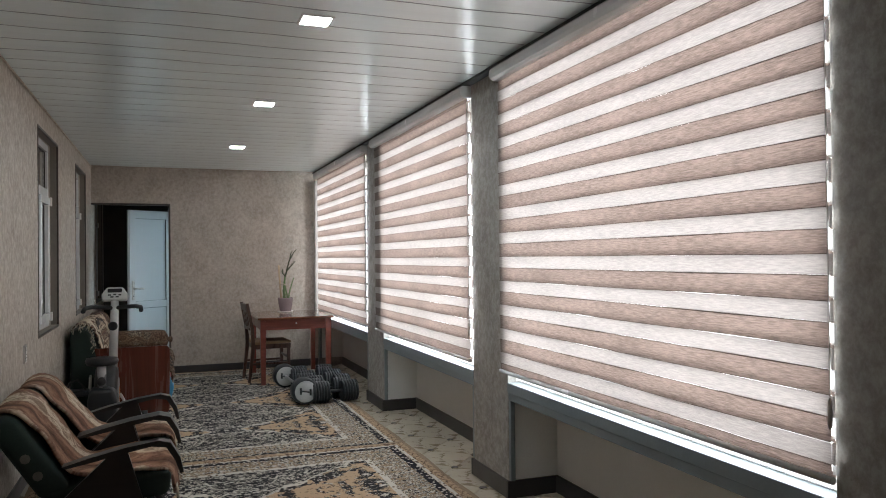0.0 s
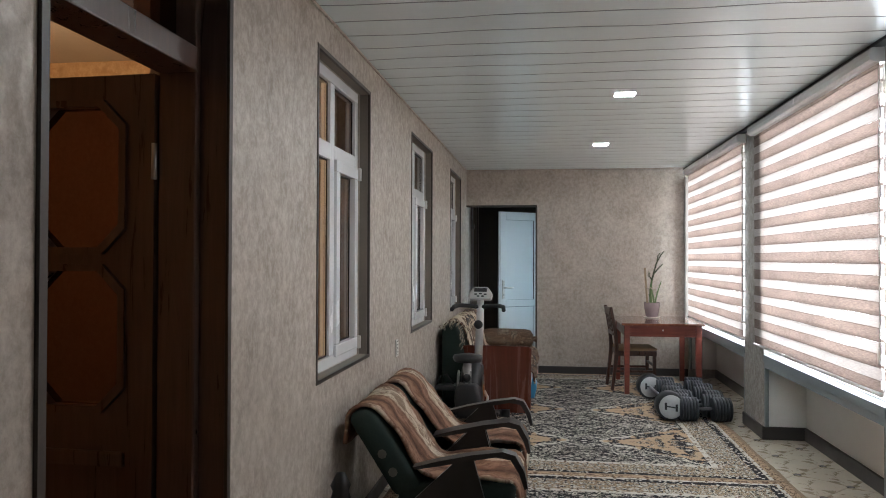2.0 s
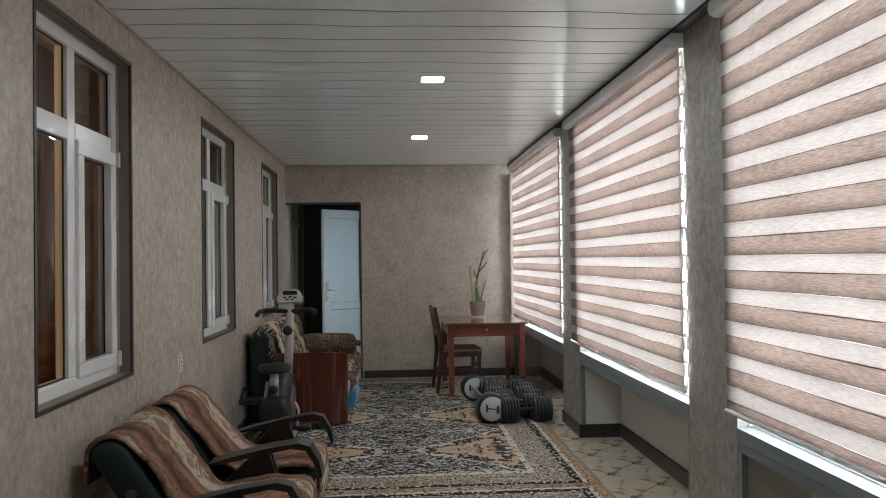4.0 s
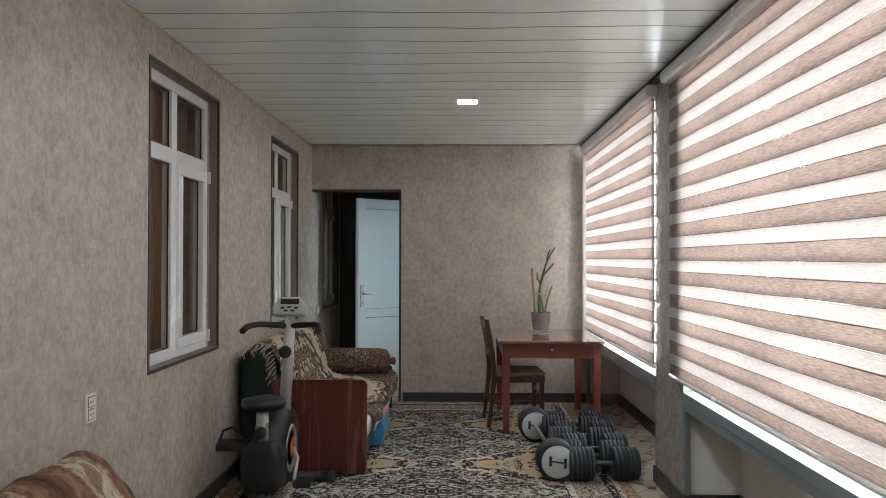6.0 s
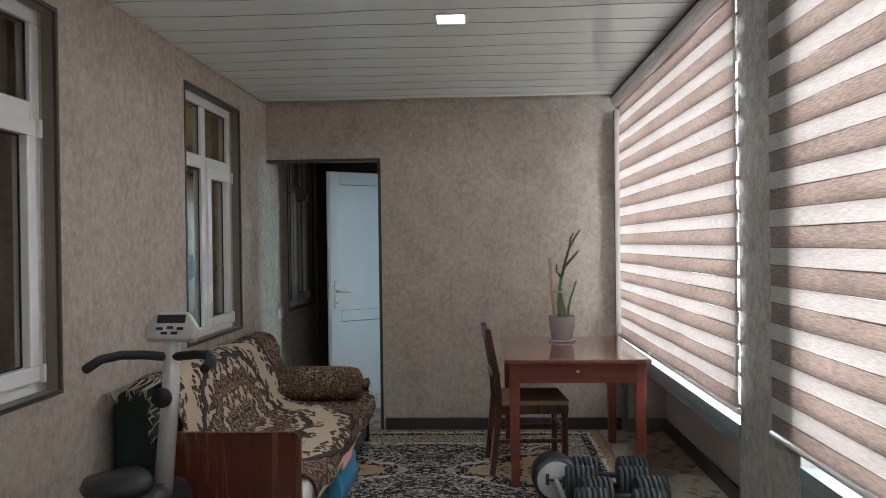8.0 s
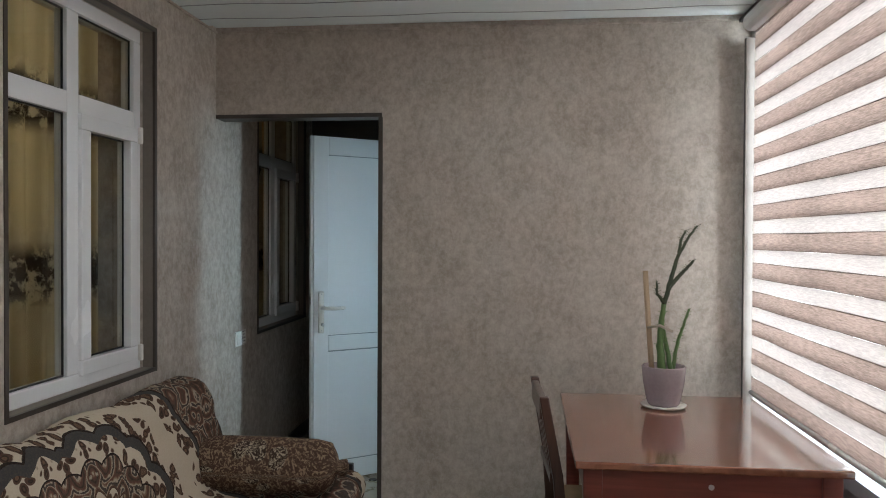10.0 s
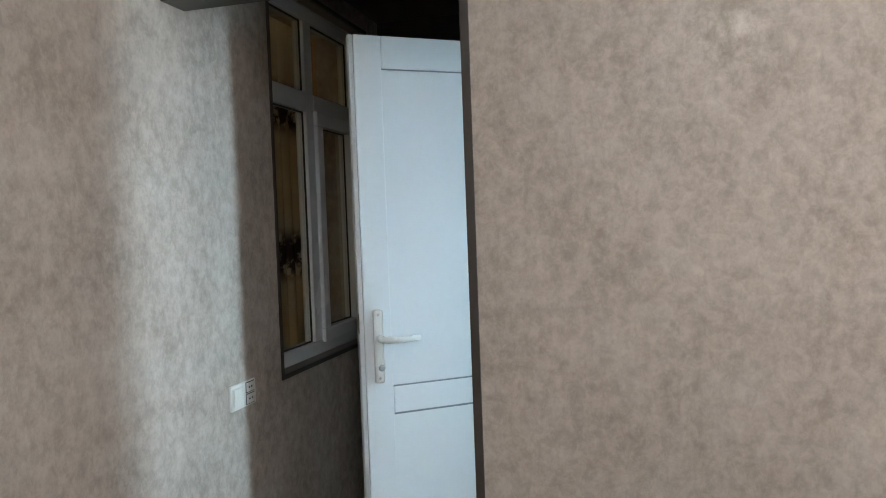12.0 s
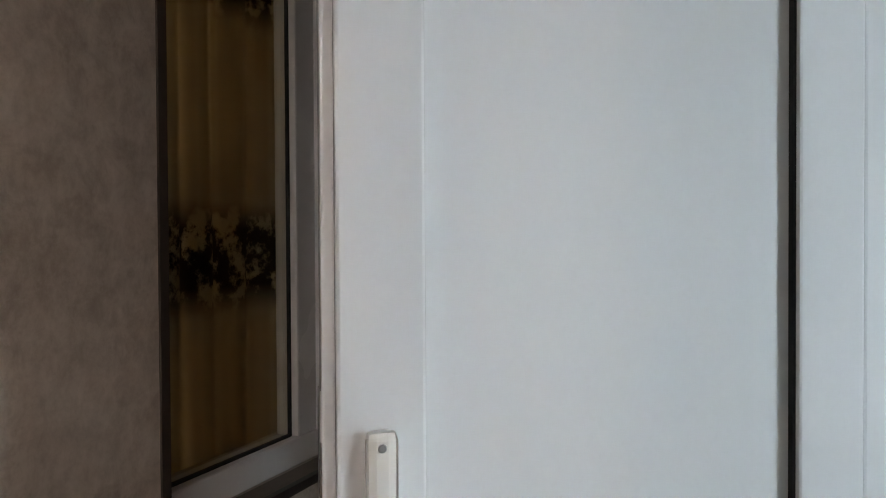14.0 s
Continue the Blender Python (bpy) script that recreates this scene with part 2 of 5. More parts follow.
def wall_with_holes(name, axis, at, thick, u0, u1, z0, z1, holes, material, label):
    """A wall across an axis, cut by rectangular holes (u0, u1, z0, z1) that run right through it."""
    us = sorted({u0, u1, *[h[0] for h in holes], *[h[1] for h in holes]})
    zs = sorted({z0, z1, *[h[2] for h in holes], *[h[3] for h in holes]})
    bm, lo, hi = bmesh.new(), min(at, at + thick), max(at, at + thick)
    verts = {}

    def vert(*p):
        k = tuple(round(q, 5) for q in p)
        if k not in verts:
            verts[k] = bm.verts.new(p)
        return verts[k]

    solid = {(i, k) for i in range(len(us) - 1) for k in range(len(zs) - 1)
             if not any(h[0] - 1e-6 <= us[i] and us[i + 1] <= h[1] + 1e-6 and h[2] - 1e-6 <= zs[k] and zs[k + 1] <= h[3] + 1e-6 for h in holes)}
    P3 = (lambda d, u, z: (d, u, z)) if axis == "x" else (lambda d, u, z: (u, d, z))
    for i, k in solid:
        a, b, c, d = us[i], us[i + 1], zs[k], zs[k + 1]
        for s in (lo, hi):
            bm.faces.new([vert(*P3(s, *q)) for q in ((a, c), (b, c), (b, d), (a, d))])
        for nb, q in (((i - 1, k), ((a, c), (a, d))), ((i + 1, k), ((b, c), (b, d))), ((i, k - 1), ((a, c), (b, c))), ((i, k + 1), ((a, d), (b, d)))):
            if nb not in solid:
                bm.faces.new([vert(*P3(lo, *q[0])), vert(*P3(lo, *q[1])), vert(*P3(hi, *q[1])), vert(*P3(hi, *q[0]))])
    return structure(name, bm, material, label, "wall")


# ---- large structure ----
WINDOWS = [(2.875, 3.83), (5.16, 6.155), (7.42, 8.355), (9.615, 10.58)]
WZ = (0.855, 2.305)
DOOR1 = (1.08, 1.95, 0.0, 2.40)
wall_with_holes("wall_west", "x", WL, -0.26, YB, 10.9, 0.0, ZC + 0.1, [DOOR1] + [(a, b, *WZ) for a, b in WINDOWS], M_WALL, "beige brown mottled wallpaper wall with windows and a door")
OPEN_R = 0.268
wall_with_holes("wall_north", "y", YE, 0.10, WL, RECESS + 0.14, 0.0, ZC + 0.1, [(WL, OPEN_R, 0.0, 2.05)], M_WALL, "beige brown mottled wallpaper end wall with a doorway")
structure("wall_south", boxes(((WL, YB - 0.15, 0), (RECESS + 0.14, YB, ZC + 0.1))), M_WALL, "beige mottled wallpaper wall", "wall")
structure("wall_east", boxes(((WR, YB, 0), (RECESS + 0.14, 0.45, ZC + 0.1))), M_WALL, "beige mottled wallpaper wall", "wall")
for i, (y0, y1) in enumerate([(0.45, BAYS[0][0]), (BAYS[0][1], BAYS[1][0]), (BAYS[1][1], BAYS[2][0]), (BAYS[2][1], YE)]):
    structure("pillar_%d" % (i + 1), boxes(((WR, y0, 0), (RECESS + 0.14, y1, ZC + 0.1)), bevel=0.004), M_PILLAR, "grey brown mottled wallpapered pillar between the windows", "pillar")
for i, (y0, y1) in enumerate(BAYS):
    structure("wall_under_window_%d" % (i + 1), boxes(((RECESS, y0, 0), (RECESS + 0.14, y1, SILL - 0.06)), ((WR + 0.032, y1 - 0.006, 0.1), (RECESS - 0.001, y1 - 0.0005, SILL - 0.06)), ((WR + 0.032, y0 + 0.0005, 0.1), (RECESS - 0.001, y0 + 0.006, SILL - 0.06))), M_PANEL_PAINT, "pale grey painted wall of the recess under the window", "wall")
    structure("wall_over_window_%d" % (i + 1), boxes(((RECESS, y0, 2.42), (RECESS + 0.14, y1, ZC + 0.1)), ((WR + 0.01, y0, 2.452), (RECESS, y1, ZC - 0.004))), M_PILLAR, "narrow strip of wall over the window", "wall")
    structure("window_sill_%d" % (i + 1), boxes(((WR - 0.005, y0 + 0.001, SILL - 0.055), (RECESS + 0.14, y1 - 0.001, SILL)), ((WR + 0.002, y0 + 0.001, SILL - 0.10), (WR + 0.03, y1 - 0.001, SILL - 0.056)),
              ((WR + 0.002, y0 + 0.002, 0.1), (WR + 0.03, y0 + 0.028, SILL - 0.101)), ((WR + 0.002, y1 - 0.028, 0.1), (WR + 0.03, y1 - 0.002, SILL - 0.101)), bevel=0.003), M_SILL, "slate grey window sill with a thin edge border", "sill")
    win = thing("window_%d" % (i + 5), (RECESS + 0.06, y0, SILL), "large bright window with a white frame behind a blind", "window", kind="structure")
    h, w = 2.42 - SILL, y1 - y0
    # unseen white lining, added so the reveal stays bright behind the sheer strips
    part("reveal_lining", boxes(((0.0 - 0.32, 0.0, 0.004), (-0.002, 0.006, h)), ((-0.32, w - 0.006, 0.004), (-0.002, w, h)), ((-0.30, 0.006, 0.002), (-0.002, w - 0.006, 0.006))), M_PVC, win, "unseen white lining added to bounce light inside the reveal")
    part("window_frame", boxes(((0, 0, 0), (0.05, w, 0.05)), ((0, 0, h - 0.05), (0.05, w, h)), ((0, 0, 0.05), (0.05, 0.05, h - 0.05)), ((0, w - 0.05, 0.05), (0.05, w, h - 0.05)), bevel=0.004), M_PVC, win)

# skirting along the walls and round the recesses
sk = [((WL, YB, 0), (WL + 0.015, 1.05, 0.085)), ((WL, 1.98, 0), (WL + 0.015, 9.0, 0.085)), ((OPEN_R + 0.02, YE - 0.016, 0), (RECESS, YE, 0.09)), ((WR - 0.016, YB, 0), (WR, BAYS[0][0], 0.10)),
      ((WR - 0.016, BAYS[0][1], 0), (WR, BAYS[1][0], 0.10)), ((WR - 0.016, BAYS[1][1], 0), (WR, BAYS[2][0], 0.10))]
for y0, y1 in BAYS:
    sk += [((RECESS - 0.016, y0, 0), (RECESS, y1, 0.10)), ((WR - 0.016, y0, 0), (RECESS - 0.016, y0 + 0.016, 0.10))]
    if y1 < 8.9:
        sk.append(((WR - 0.016, y1 - 0.016, 0), (RECESS - 0.016, y1, 0.10)))
structure("baseboard", boxes(*sk, bevel=0.004), M_SKIRT, "dark brown skirting board along the walls", "baseboard")


def ceiling():
    """Long narrow plastic panels laid across the room, with slightly uneven joints."""
    bm = bmesh.new()
    pitch, cols = 0.2195, 18
    xs = [WL + (WR + 0.02 - WL) * i / cols for i in range(cols + 1)]
    y, rows = YB - 0.05, []
    random.seed(5)
    while y < YE:
        for dy, dz in ((0.0, 0.0), (0.0025, 0.004), (0.0085, 0.004), (0.011, 0.0), (pitch * 0.5, -0.0012)):
            rows.append([(x, min(YE, y + dy + 0.010 * math.sin(x * 5.1 + y * 3.0) + 0.006 * math.sin(x * 11.3 + y * 9.0)), ZC + dz + 0.0012 * math.sin(x * 2.3 + y * 1.7)) for x in xs])
        y += pitch
    vs = [[bm.verts.new(p) for p in r] for r in rows]
    for r, (a, b) in enumerate(zip(vs, vs[1:])):
        groove = r % 5 in (0, 1, 2)
        for i in range(cols):
            bm.faces.new((a[i], a[i + 1], b[i + 1], b[i])).material_index = 1 if groove else 0
    top = boxes(((WL - 0.26, YB - 0.15, ZC + 0.02), (RECESS + 0.14, YE + 0.1, ZC + 0.12)))
    me = bpy.data.meshes.new("tmp")
    top.to_mesh(me)
    bm.from_mesh(me)
    top.free()
    ob = structure("ceiling", bm, M_CEIL, "glossy white plastic panel ceiling with thin joints", "ceiling")
    ob.data.materials.append(plain("ceiling_joint", (0.28, 0.31, 0.32), 0.4, 0.3, 14))
    return ob


ceiling()
structure("trim", boxes(((WR - 0.055, YB, ZC - 0.018), (WR + 0.012, YE, ZC - 0.001))), M_GASKET, "black edge strip between the ceiling and the window wall", "trim")
structure("trim_cornice", boxes(((WL, YB, ZC - 0.012), (WL + 0.012, YE, ZC - 0.001)), ((WL + 0.012, YE - 0.012, ZC - 0.012), (WR - 0.06, YE, ZC - 0.001)), bevel=0.003), M_WALL, "thin beige edge strip under the ceiling", "trim")

structure("trim_window_end", boxes(((WR - 0.05, 8.902, SILL), (WR - 0.001, 8.928, 2.36)), bevel=0.003), M_TRIM_SHADE, "dark grey upright strip at the end of the window", "trim")

# doorway of the end wall: dark edging
structure("trim_doorway", boxes(((WL, YE - 0.006, 2.03), (OPEN_R, YE + 0.106, 2.05)), ((OPEN_R - 0.018, YE - 0.006, 0), (OPEN_R + 0.004, YE + 0.106, 2.03)), bevel=0.002), M_TRIM_SHADE, "thin dark brown edging round the doorway", "trim")

# lobby behind the doorway
wall_with_holes("wall_lobby_east", "x", 0.36, 0.14, 9.1, 10.9, 0.0, 2.5, [(9.16, 9.97, 0.0, 2.03)], M_WALL, "beige brown wallpaper wall of the lobby with the outer doorway")
structure("door_frame_outer", boxes(((0.37, 9.16, 0), (0.43, 9.20, 2.03)), ((0.37, 9.93, 0), (0.43, 9.97, 2.03)), ((0.37, 9.20, 1.99), (0.43, 9.93, 2.03)), bevel=0.004), M_DOOR, "white plastic frame of the open outer doorway", "door frame")
structure("ground_step", boxes(((0.5, 9.1, -0.3), (2.4, 10.9, -0.02))), M_CONCRETE, "plain doorstep outside the lobby", "ground")
# unseen porch, added to block the sky and narrow the daylight to one slot
wall_with_holes("wall_porch_east", "x", 2.2, 0.1, 9.1, 10.9, -0.02, 2.6, [(9.74, 10.10, 0.6, 2.1)], M_CONCRETE, "unseen plaster wall added outside the lobby, its slot narrows the daylight")
structure("wall_porch_north", boxes(((0.5, 10.76, -0.02), (2.2, 10.9, 2.6))), M_CONCRETE, "unseen plaster wall added to keep sky light off the lobby", "wall")
structure("ceiling_porch", boxes(((0.5, 9.1, 2.5), (2.2, 10.76, 2.6))), M_TRIM_SHADE, "unseen dark roof added to keep sky light off the lobby", "ceiling")
# end wall and ceiling of the lobby: shade put into a near-black colour
structure("wall_lobby_north", boxes(((WL, 10.76, 0), (0.36, 10.9, 2.5))), M_TRIM_SHADE, "end wall of the lobby, coloured dark for its shade", "wall")
structure("ceiling_lobby", boxes(((WL, 9.1, 2.40), (0.5, 10.9, 2.5))), M_TRIM_SHADE, "ceiling of the lobby, coloured dark for its shade", "ceiling")
structure("baseboard_lobby", boxes(((WL, 9.0, 0), (WL + 0.015, 10.76, 0.085))), M_SKIRT, "dark brown skirting board of the lobby", "baseboard")

# room behind the inner windows
structure("wall_room_west", boxes(((-3.9, -0.9, 0), (-3.75, 11.0, 2.7))), M_ROOM, "orange embossed wallpaper wall of the inner room", "wall")
structure("wall_room_south", boxes(((-3.75, -0.9, 0), (-0.86, -0.75, 2.7))), M_ROOM, "orange embossed wallpaper wall of the inner room", "wall")
structure("wall_room_north", boxes(((-3.75, 10.9, 0), (-0.86, 11.0, 2.7))), M_ROOM, "orange embossed wallpaper wall of the inner room", "wall")
structure("wall_room_middle", boxes(((-3.75, 4.4, 0), (-0.86, 4.5, 2.7))), M_ROOM, "orange embossed wallpaper wall of the inner room", "wall")
structure("ceiling_room", boxes(((-3.9, -0.9, 2.7), (-0.6, 11.0, 2.8))), M_CONCRETE, "plain ceiling of the inner room", "ceiling")
structure("floor_room", boxes(((-3.9, -0.9, -0.1), (-0.86, 11.0, 0.0))), M_DOORWOOD, "brown wooden floor of the inner room", "floor")
structure("floor", boxes(((-0.86, YB - 0.15, -0.12), (RECESS + 0.14, 10.9, -0.008))), M_GROUT, "tiled floor with dark joints", "floor")
M_SKYGLOW = glow("bright_overcast_sky", (0.94, 0.98, 1.0), 1.3)
structure("backdrop", boxes(((3.4, -1.0, -0.5), (3.45, 30.0, 7.0))), M_SKYGLOW, "bright white sky outside the windows", "backdrop")
structure("ground", boxes(((RECESS + 0.14, -60, -0.6), (80, 60, -0.5))), M_CONCRETE, "pale ground outside the windows", "ground")


# ---- inner windows of the west wall ----
def inner_window(i, y0, y1):
    """A white plastic window: mullion, transom, three fixed panes and one sash; built from its lower near corner."""
    w, h = y1 - y0, WZ[1] - WZ[0]
    win = thing("window_%d" % i, (WL - 0.066, y0, WZ[0]), "white plastic window with four panes in the wallpapered wall", "window", kind="structure")
    fw, d, mid, tr = 0.055, 0.06, w * 0.485, 1.056
    part("window_frame", boxes(((-d, 0, 0), (0, w, fw)), ((-d, 0, h - fw), (0, w, h)), ((-d, 0, fw), (0, fw, h - fw)), ((-d, w - fw, fw), (0, w, h - fw)), bevel=0.005), M_PVC, win)
    part("mullion", boxes(((-d + 0.005, mid - 0.037, fw), (-0.003, mid + 0.037, h - fw)), bevel=0.005), M_PVC, win)
    part("transom", boxes(((-d + 0.005, fw, tr - 0.04), (-0.002, mid - 0.037, tr + 0.04)), ((-d + 0.005, mid + 0.037, tr - 0.04), (-0.002, w - fw, tr + 0.04)), bevel=0.005), M_PVC, win)
    a, b, c, e = mid + 0.03, w - fw + 0.012, fw - 0.012, tr - 0.03
    sash = part("sash", boxes(((-0.05, a, c), (0.014, b, c + 0.06)), ((-0.05, a, e - 0.06), (0.014, b, e)), ((-0.05, a, c + 0.06), (0.014, a + 0.06, e - 0.06)), ((-0.05, b - 0.06, c + 0.06), (0.014, b, e - 0.06)), bevel=0.006), M_PVC, win)
    for z in (c + 0.03, e - 0.03):
        part("hinge", boxes(((0.012, b - 0.004, z - 0.035), (0.03, b + 0.014, z + 0.035)), bevel=0.004), M_WHITE, sash)
    for p in ((fw, mid - 0.037, fw, tr - 0.04), (fw, mid - 0.037, tr + 0.04, h - fw), (mid + 0.037, w - fw, tr + 0.04, h - fw), (a + 0.06, b - 0.06, c + 0.06, e - 0.06)):
        g = part("pane", sheet([(-0.026, p[0], p[2]), (-0.026, p[1], p[2]), (-0.026, p[1], p[3]), (-0.026, p[0], p[3])]), M_GLASS, win)
        g.visible_shadow = False
        part("gasket", boxes(((-0.024, p[0], p[2]), (-0.018, p[1], p[2] + 0.006)), ((-0.024, p[0], p[3] - 0.006), (-0.018, p[1], p[3])), ((-0.024, p[0], p[2] + 0.006), (-0.018, p[0] + 0.006, p[3] - 0.006)), ((-0.024, p[1] - 0.006, p[2] + 0.006), (-0.018, p[1], p[3] - 0.006))), M_GASKET, win)
    e = 0.013
    part("edging", boxes(((0.057, -e, -e), (0.070, w + e, 0.004)), ((0.057, -e, h - 0.004), (0.070, w + e, h + e)), ((0.057, -e, 0.004), (0.070, 0.004, h - 0.004)), ((0.057, w - 0.004, 0.004), (0.070, w + e, h - 0.004))), M_TRIM_SHADE, win, "dark brown edging of the opening")
    part("reveal", boxes(((0.012, -0.002, -0.002), (0.056, w + 0.002, 0.004)), ((0.012, -0.002, h - 0.004), (0.056, w + 0.002, h + 0.002)), ((0.012, -0.002, 0.004), (0.056, 0.004, h - 0.004)), ((0.012, w - 0.004, 0.004), (0.056, w + 0.002, h - 0.004))), M_REVEAL, win, "grey brown reveal of the opening")


for i, (a, b) in enumerate(WINDOWS):
    inner_window(i + 1, a, b)


# ---- zebra blinds ----
def band(x, y0, y1, z0, z1):
    """One strip of cloth, a single thin weave, hanging slightly uneven."""
    bm, k = bmesh.new(), max(2, int((y1 - y0) / 0.15))
    rows = [[bm.verts.new((x + 0.0012 * math.sin(y0 + 31 * z + i * 1.1), y0 + (y1 - y0) * i / k, z + 0.0012 * math.sin(i * 0.9 + z0 * 40))) for i in range(k + 1)] for z in (z0, z1)]
    for i in range(k):
        bm.faces.new((rows[0][i], rows[0][i + 1], rows[1][i + 1], rows[1][i]))
    return bm


def zebra_blind(y0, y1, period, centre):
    at = WR - 0.02
    ob = thing("roller_blind", (at, y0, SILL), "brown and cream striped zebra roller blind, lowered over the window", "blind", "zebra blinds on the windows")
    w, brown = y1 - y0, period * 0.545
    prof = [(0.03, 2.385), (0.022, 2.379), (-0.030, 2.381), (-0.050, 2.393), (-0.056, 2.415), (-0.052, 2.442), (-0.040, 2.455), (0.018, 2.455)]
    bm = bmesh.new()
    rings = [[bm.verts.new((x, yy, z - SILL)) for x, z in prof] for yy in (0.0, w)]
    k = len(prof)
    for i in range(k):
        bm.faces.new((rings[0][i], rings[0][(i + 1) % k], rings[1][(i + 1) % k], rings[1][i]))
    bm.faces.new(rings[0])
    bm.faces.new(rings[1][::-1])
    bmesh.ops.bevel(bm, geom=[e for e in bm.edges if abs(e.verts[0].co.y - e.verts[1].co.y) < 1e-4], offset=0.003, segments=1, affect="EDGES")
    part("cassette", bm, M_PVC, ob, "white plastic cassette")
    bm_tube = tube(bmesh.new(), [(0.0, 0.006, 0.062), (0.0, w, 0.062)], 0.012)
    part("bottom_rail", bm_tube, M_PVC, ob, "white rail at the foot of the blind")
    edge = 0.011
    top, foot = 2.392 - SILL, 0.07
    c = centre - SILL
    k0 = -12
    for j in range(k0, 6):
        z0, z1 = c + j * period - brown / 2, c + j * period + brown / 2
        for name, a, b, mt in (("brown_band", z0, z1, M_BROWN_BAND), ("sheer_band", z1, z0 + period, M_SHEER)):
            a, b = max(a, foot), min(b, top)
            if b - a < 0.004:
                continue
            if name == "sheer_band" and top - a < 0.035:      # the last strip is wound into the cassette
                name, mt = "brown_band", M_BROWN_BAND
            part(name, band(0.0, edge, w, a, b), mt, ob)
            if name == "brown_band":
                part("hem", band(-0.003, edge, w, b - 0.0028, b), M_HEM, ob)
                part("hem", band(-0.003, edge, w, a, a + 0.0022), M_HEM, ob)
                part("back_band", band(0.016, edge, w, a - 0.002, a + brown * 0.2), M_BROWN_BAND, ob)
            if name == "sheer_band":
                part("band_edge", band(0.0, -0.004, edge, a, b), M_SHEER, ob)
                part("back_band", band(0.022, -0.006, 0.026, a - 0.004, b + 0.004), M_BROWN_BAND, ob)
            else:
                part("band_edge", band(0.012, -0.004, edge + 0.006, a + 0.008, b - 0.004), M_SHEER_EDGE, ob)
    cord = tube(bmesh.new(), [(-0.012, 0.001, 1.70), (-0.012, 0.001, 0.28)], 0.0008, 6)
    tube(cord, [(-0.008, 0.006, 1.70), (-0.008, 0.006, 0.28)], 0.0008, 6)
    part("cord", cord, M_WHITE, ob, "thin bead cord loop")
    part("cord_weight", lathe(bmesh.new(), [(0.002, 0.30), (0.006, 0.29), (0.008, 0.25), (0.006, 0.22), (0.002, 0.21)], at=(-0.012, 0.003, 0), n=10), M_WHITE, ob)
    return ob


for (y0, y1), period, centre in zip(BLINDS, (0.1362, 0.1310, 0.1312), (1.953, 1.930, 1.938)):
    zebra_blind(y0, y1, period, centre)


# ---- ceiling lamps ----
def ceiling_lamp(x, y):
    ob = thing("ceiling_light", (x, y, ZC), "small square recessed white LED ceiling light, switched on", "ceiling light", "LED lights in the ceiling")
    part("frame", boxes(((-0.076, -0.076, -0.008), (0.076, -0.063, 0.0)), ((-0.076, 0.063, -0.008), (0.076, 0.076, 0.0)), ((-0.076, -0.063, -0.008), (-0.063, 0.063, 0.0)), ((0.063, -0.063, -0.008), (0.076, 0.063, 0.0)), bevel=0.002), M_PVC, ob)
    part("diffuser", boxes(((-0.063, -0.063, -0.006), (0.063, 0.063, -0.002))), M_LED, ob, "glowing white diffuser")


for y in (2.79, 4.77, 6.95):
    ceiling_lamp(0.886, y)


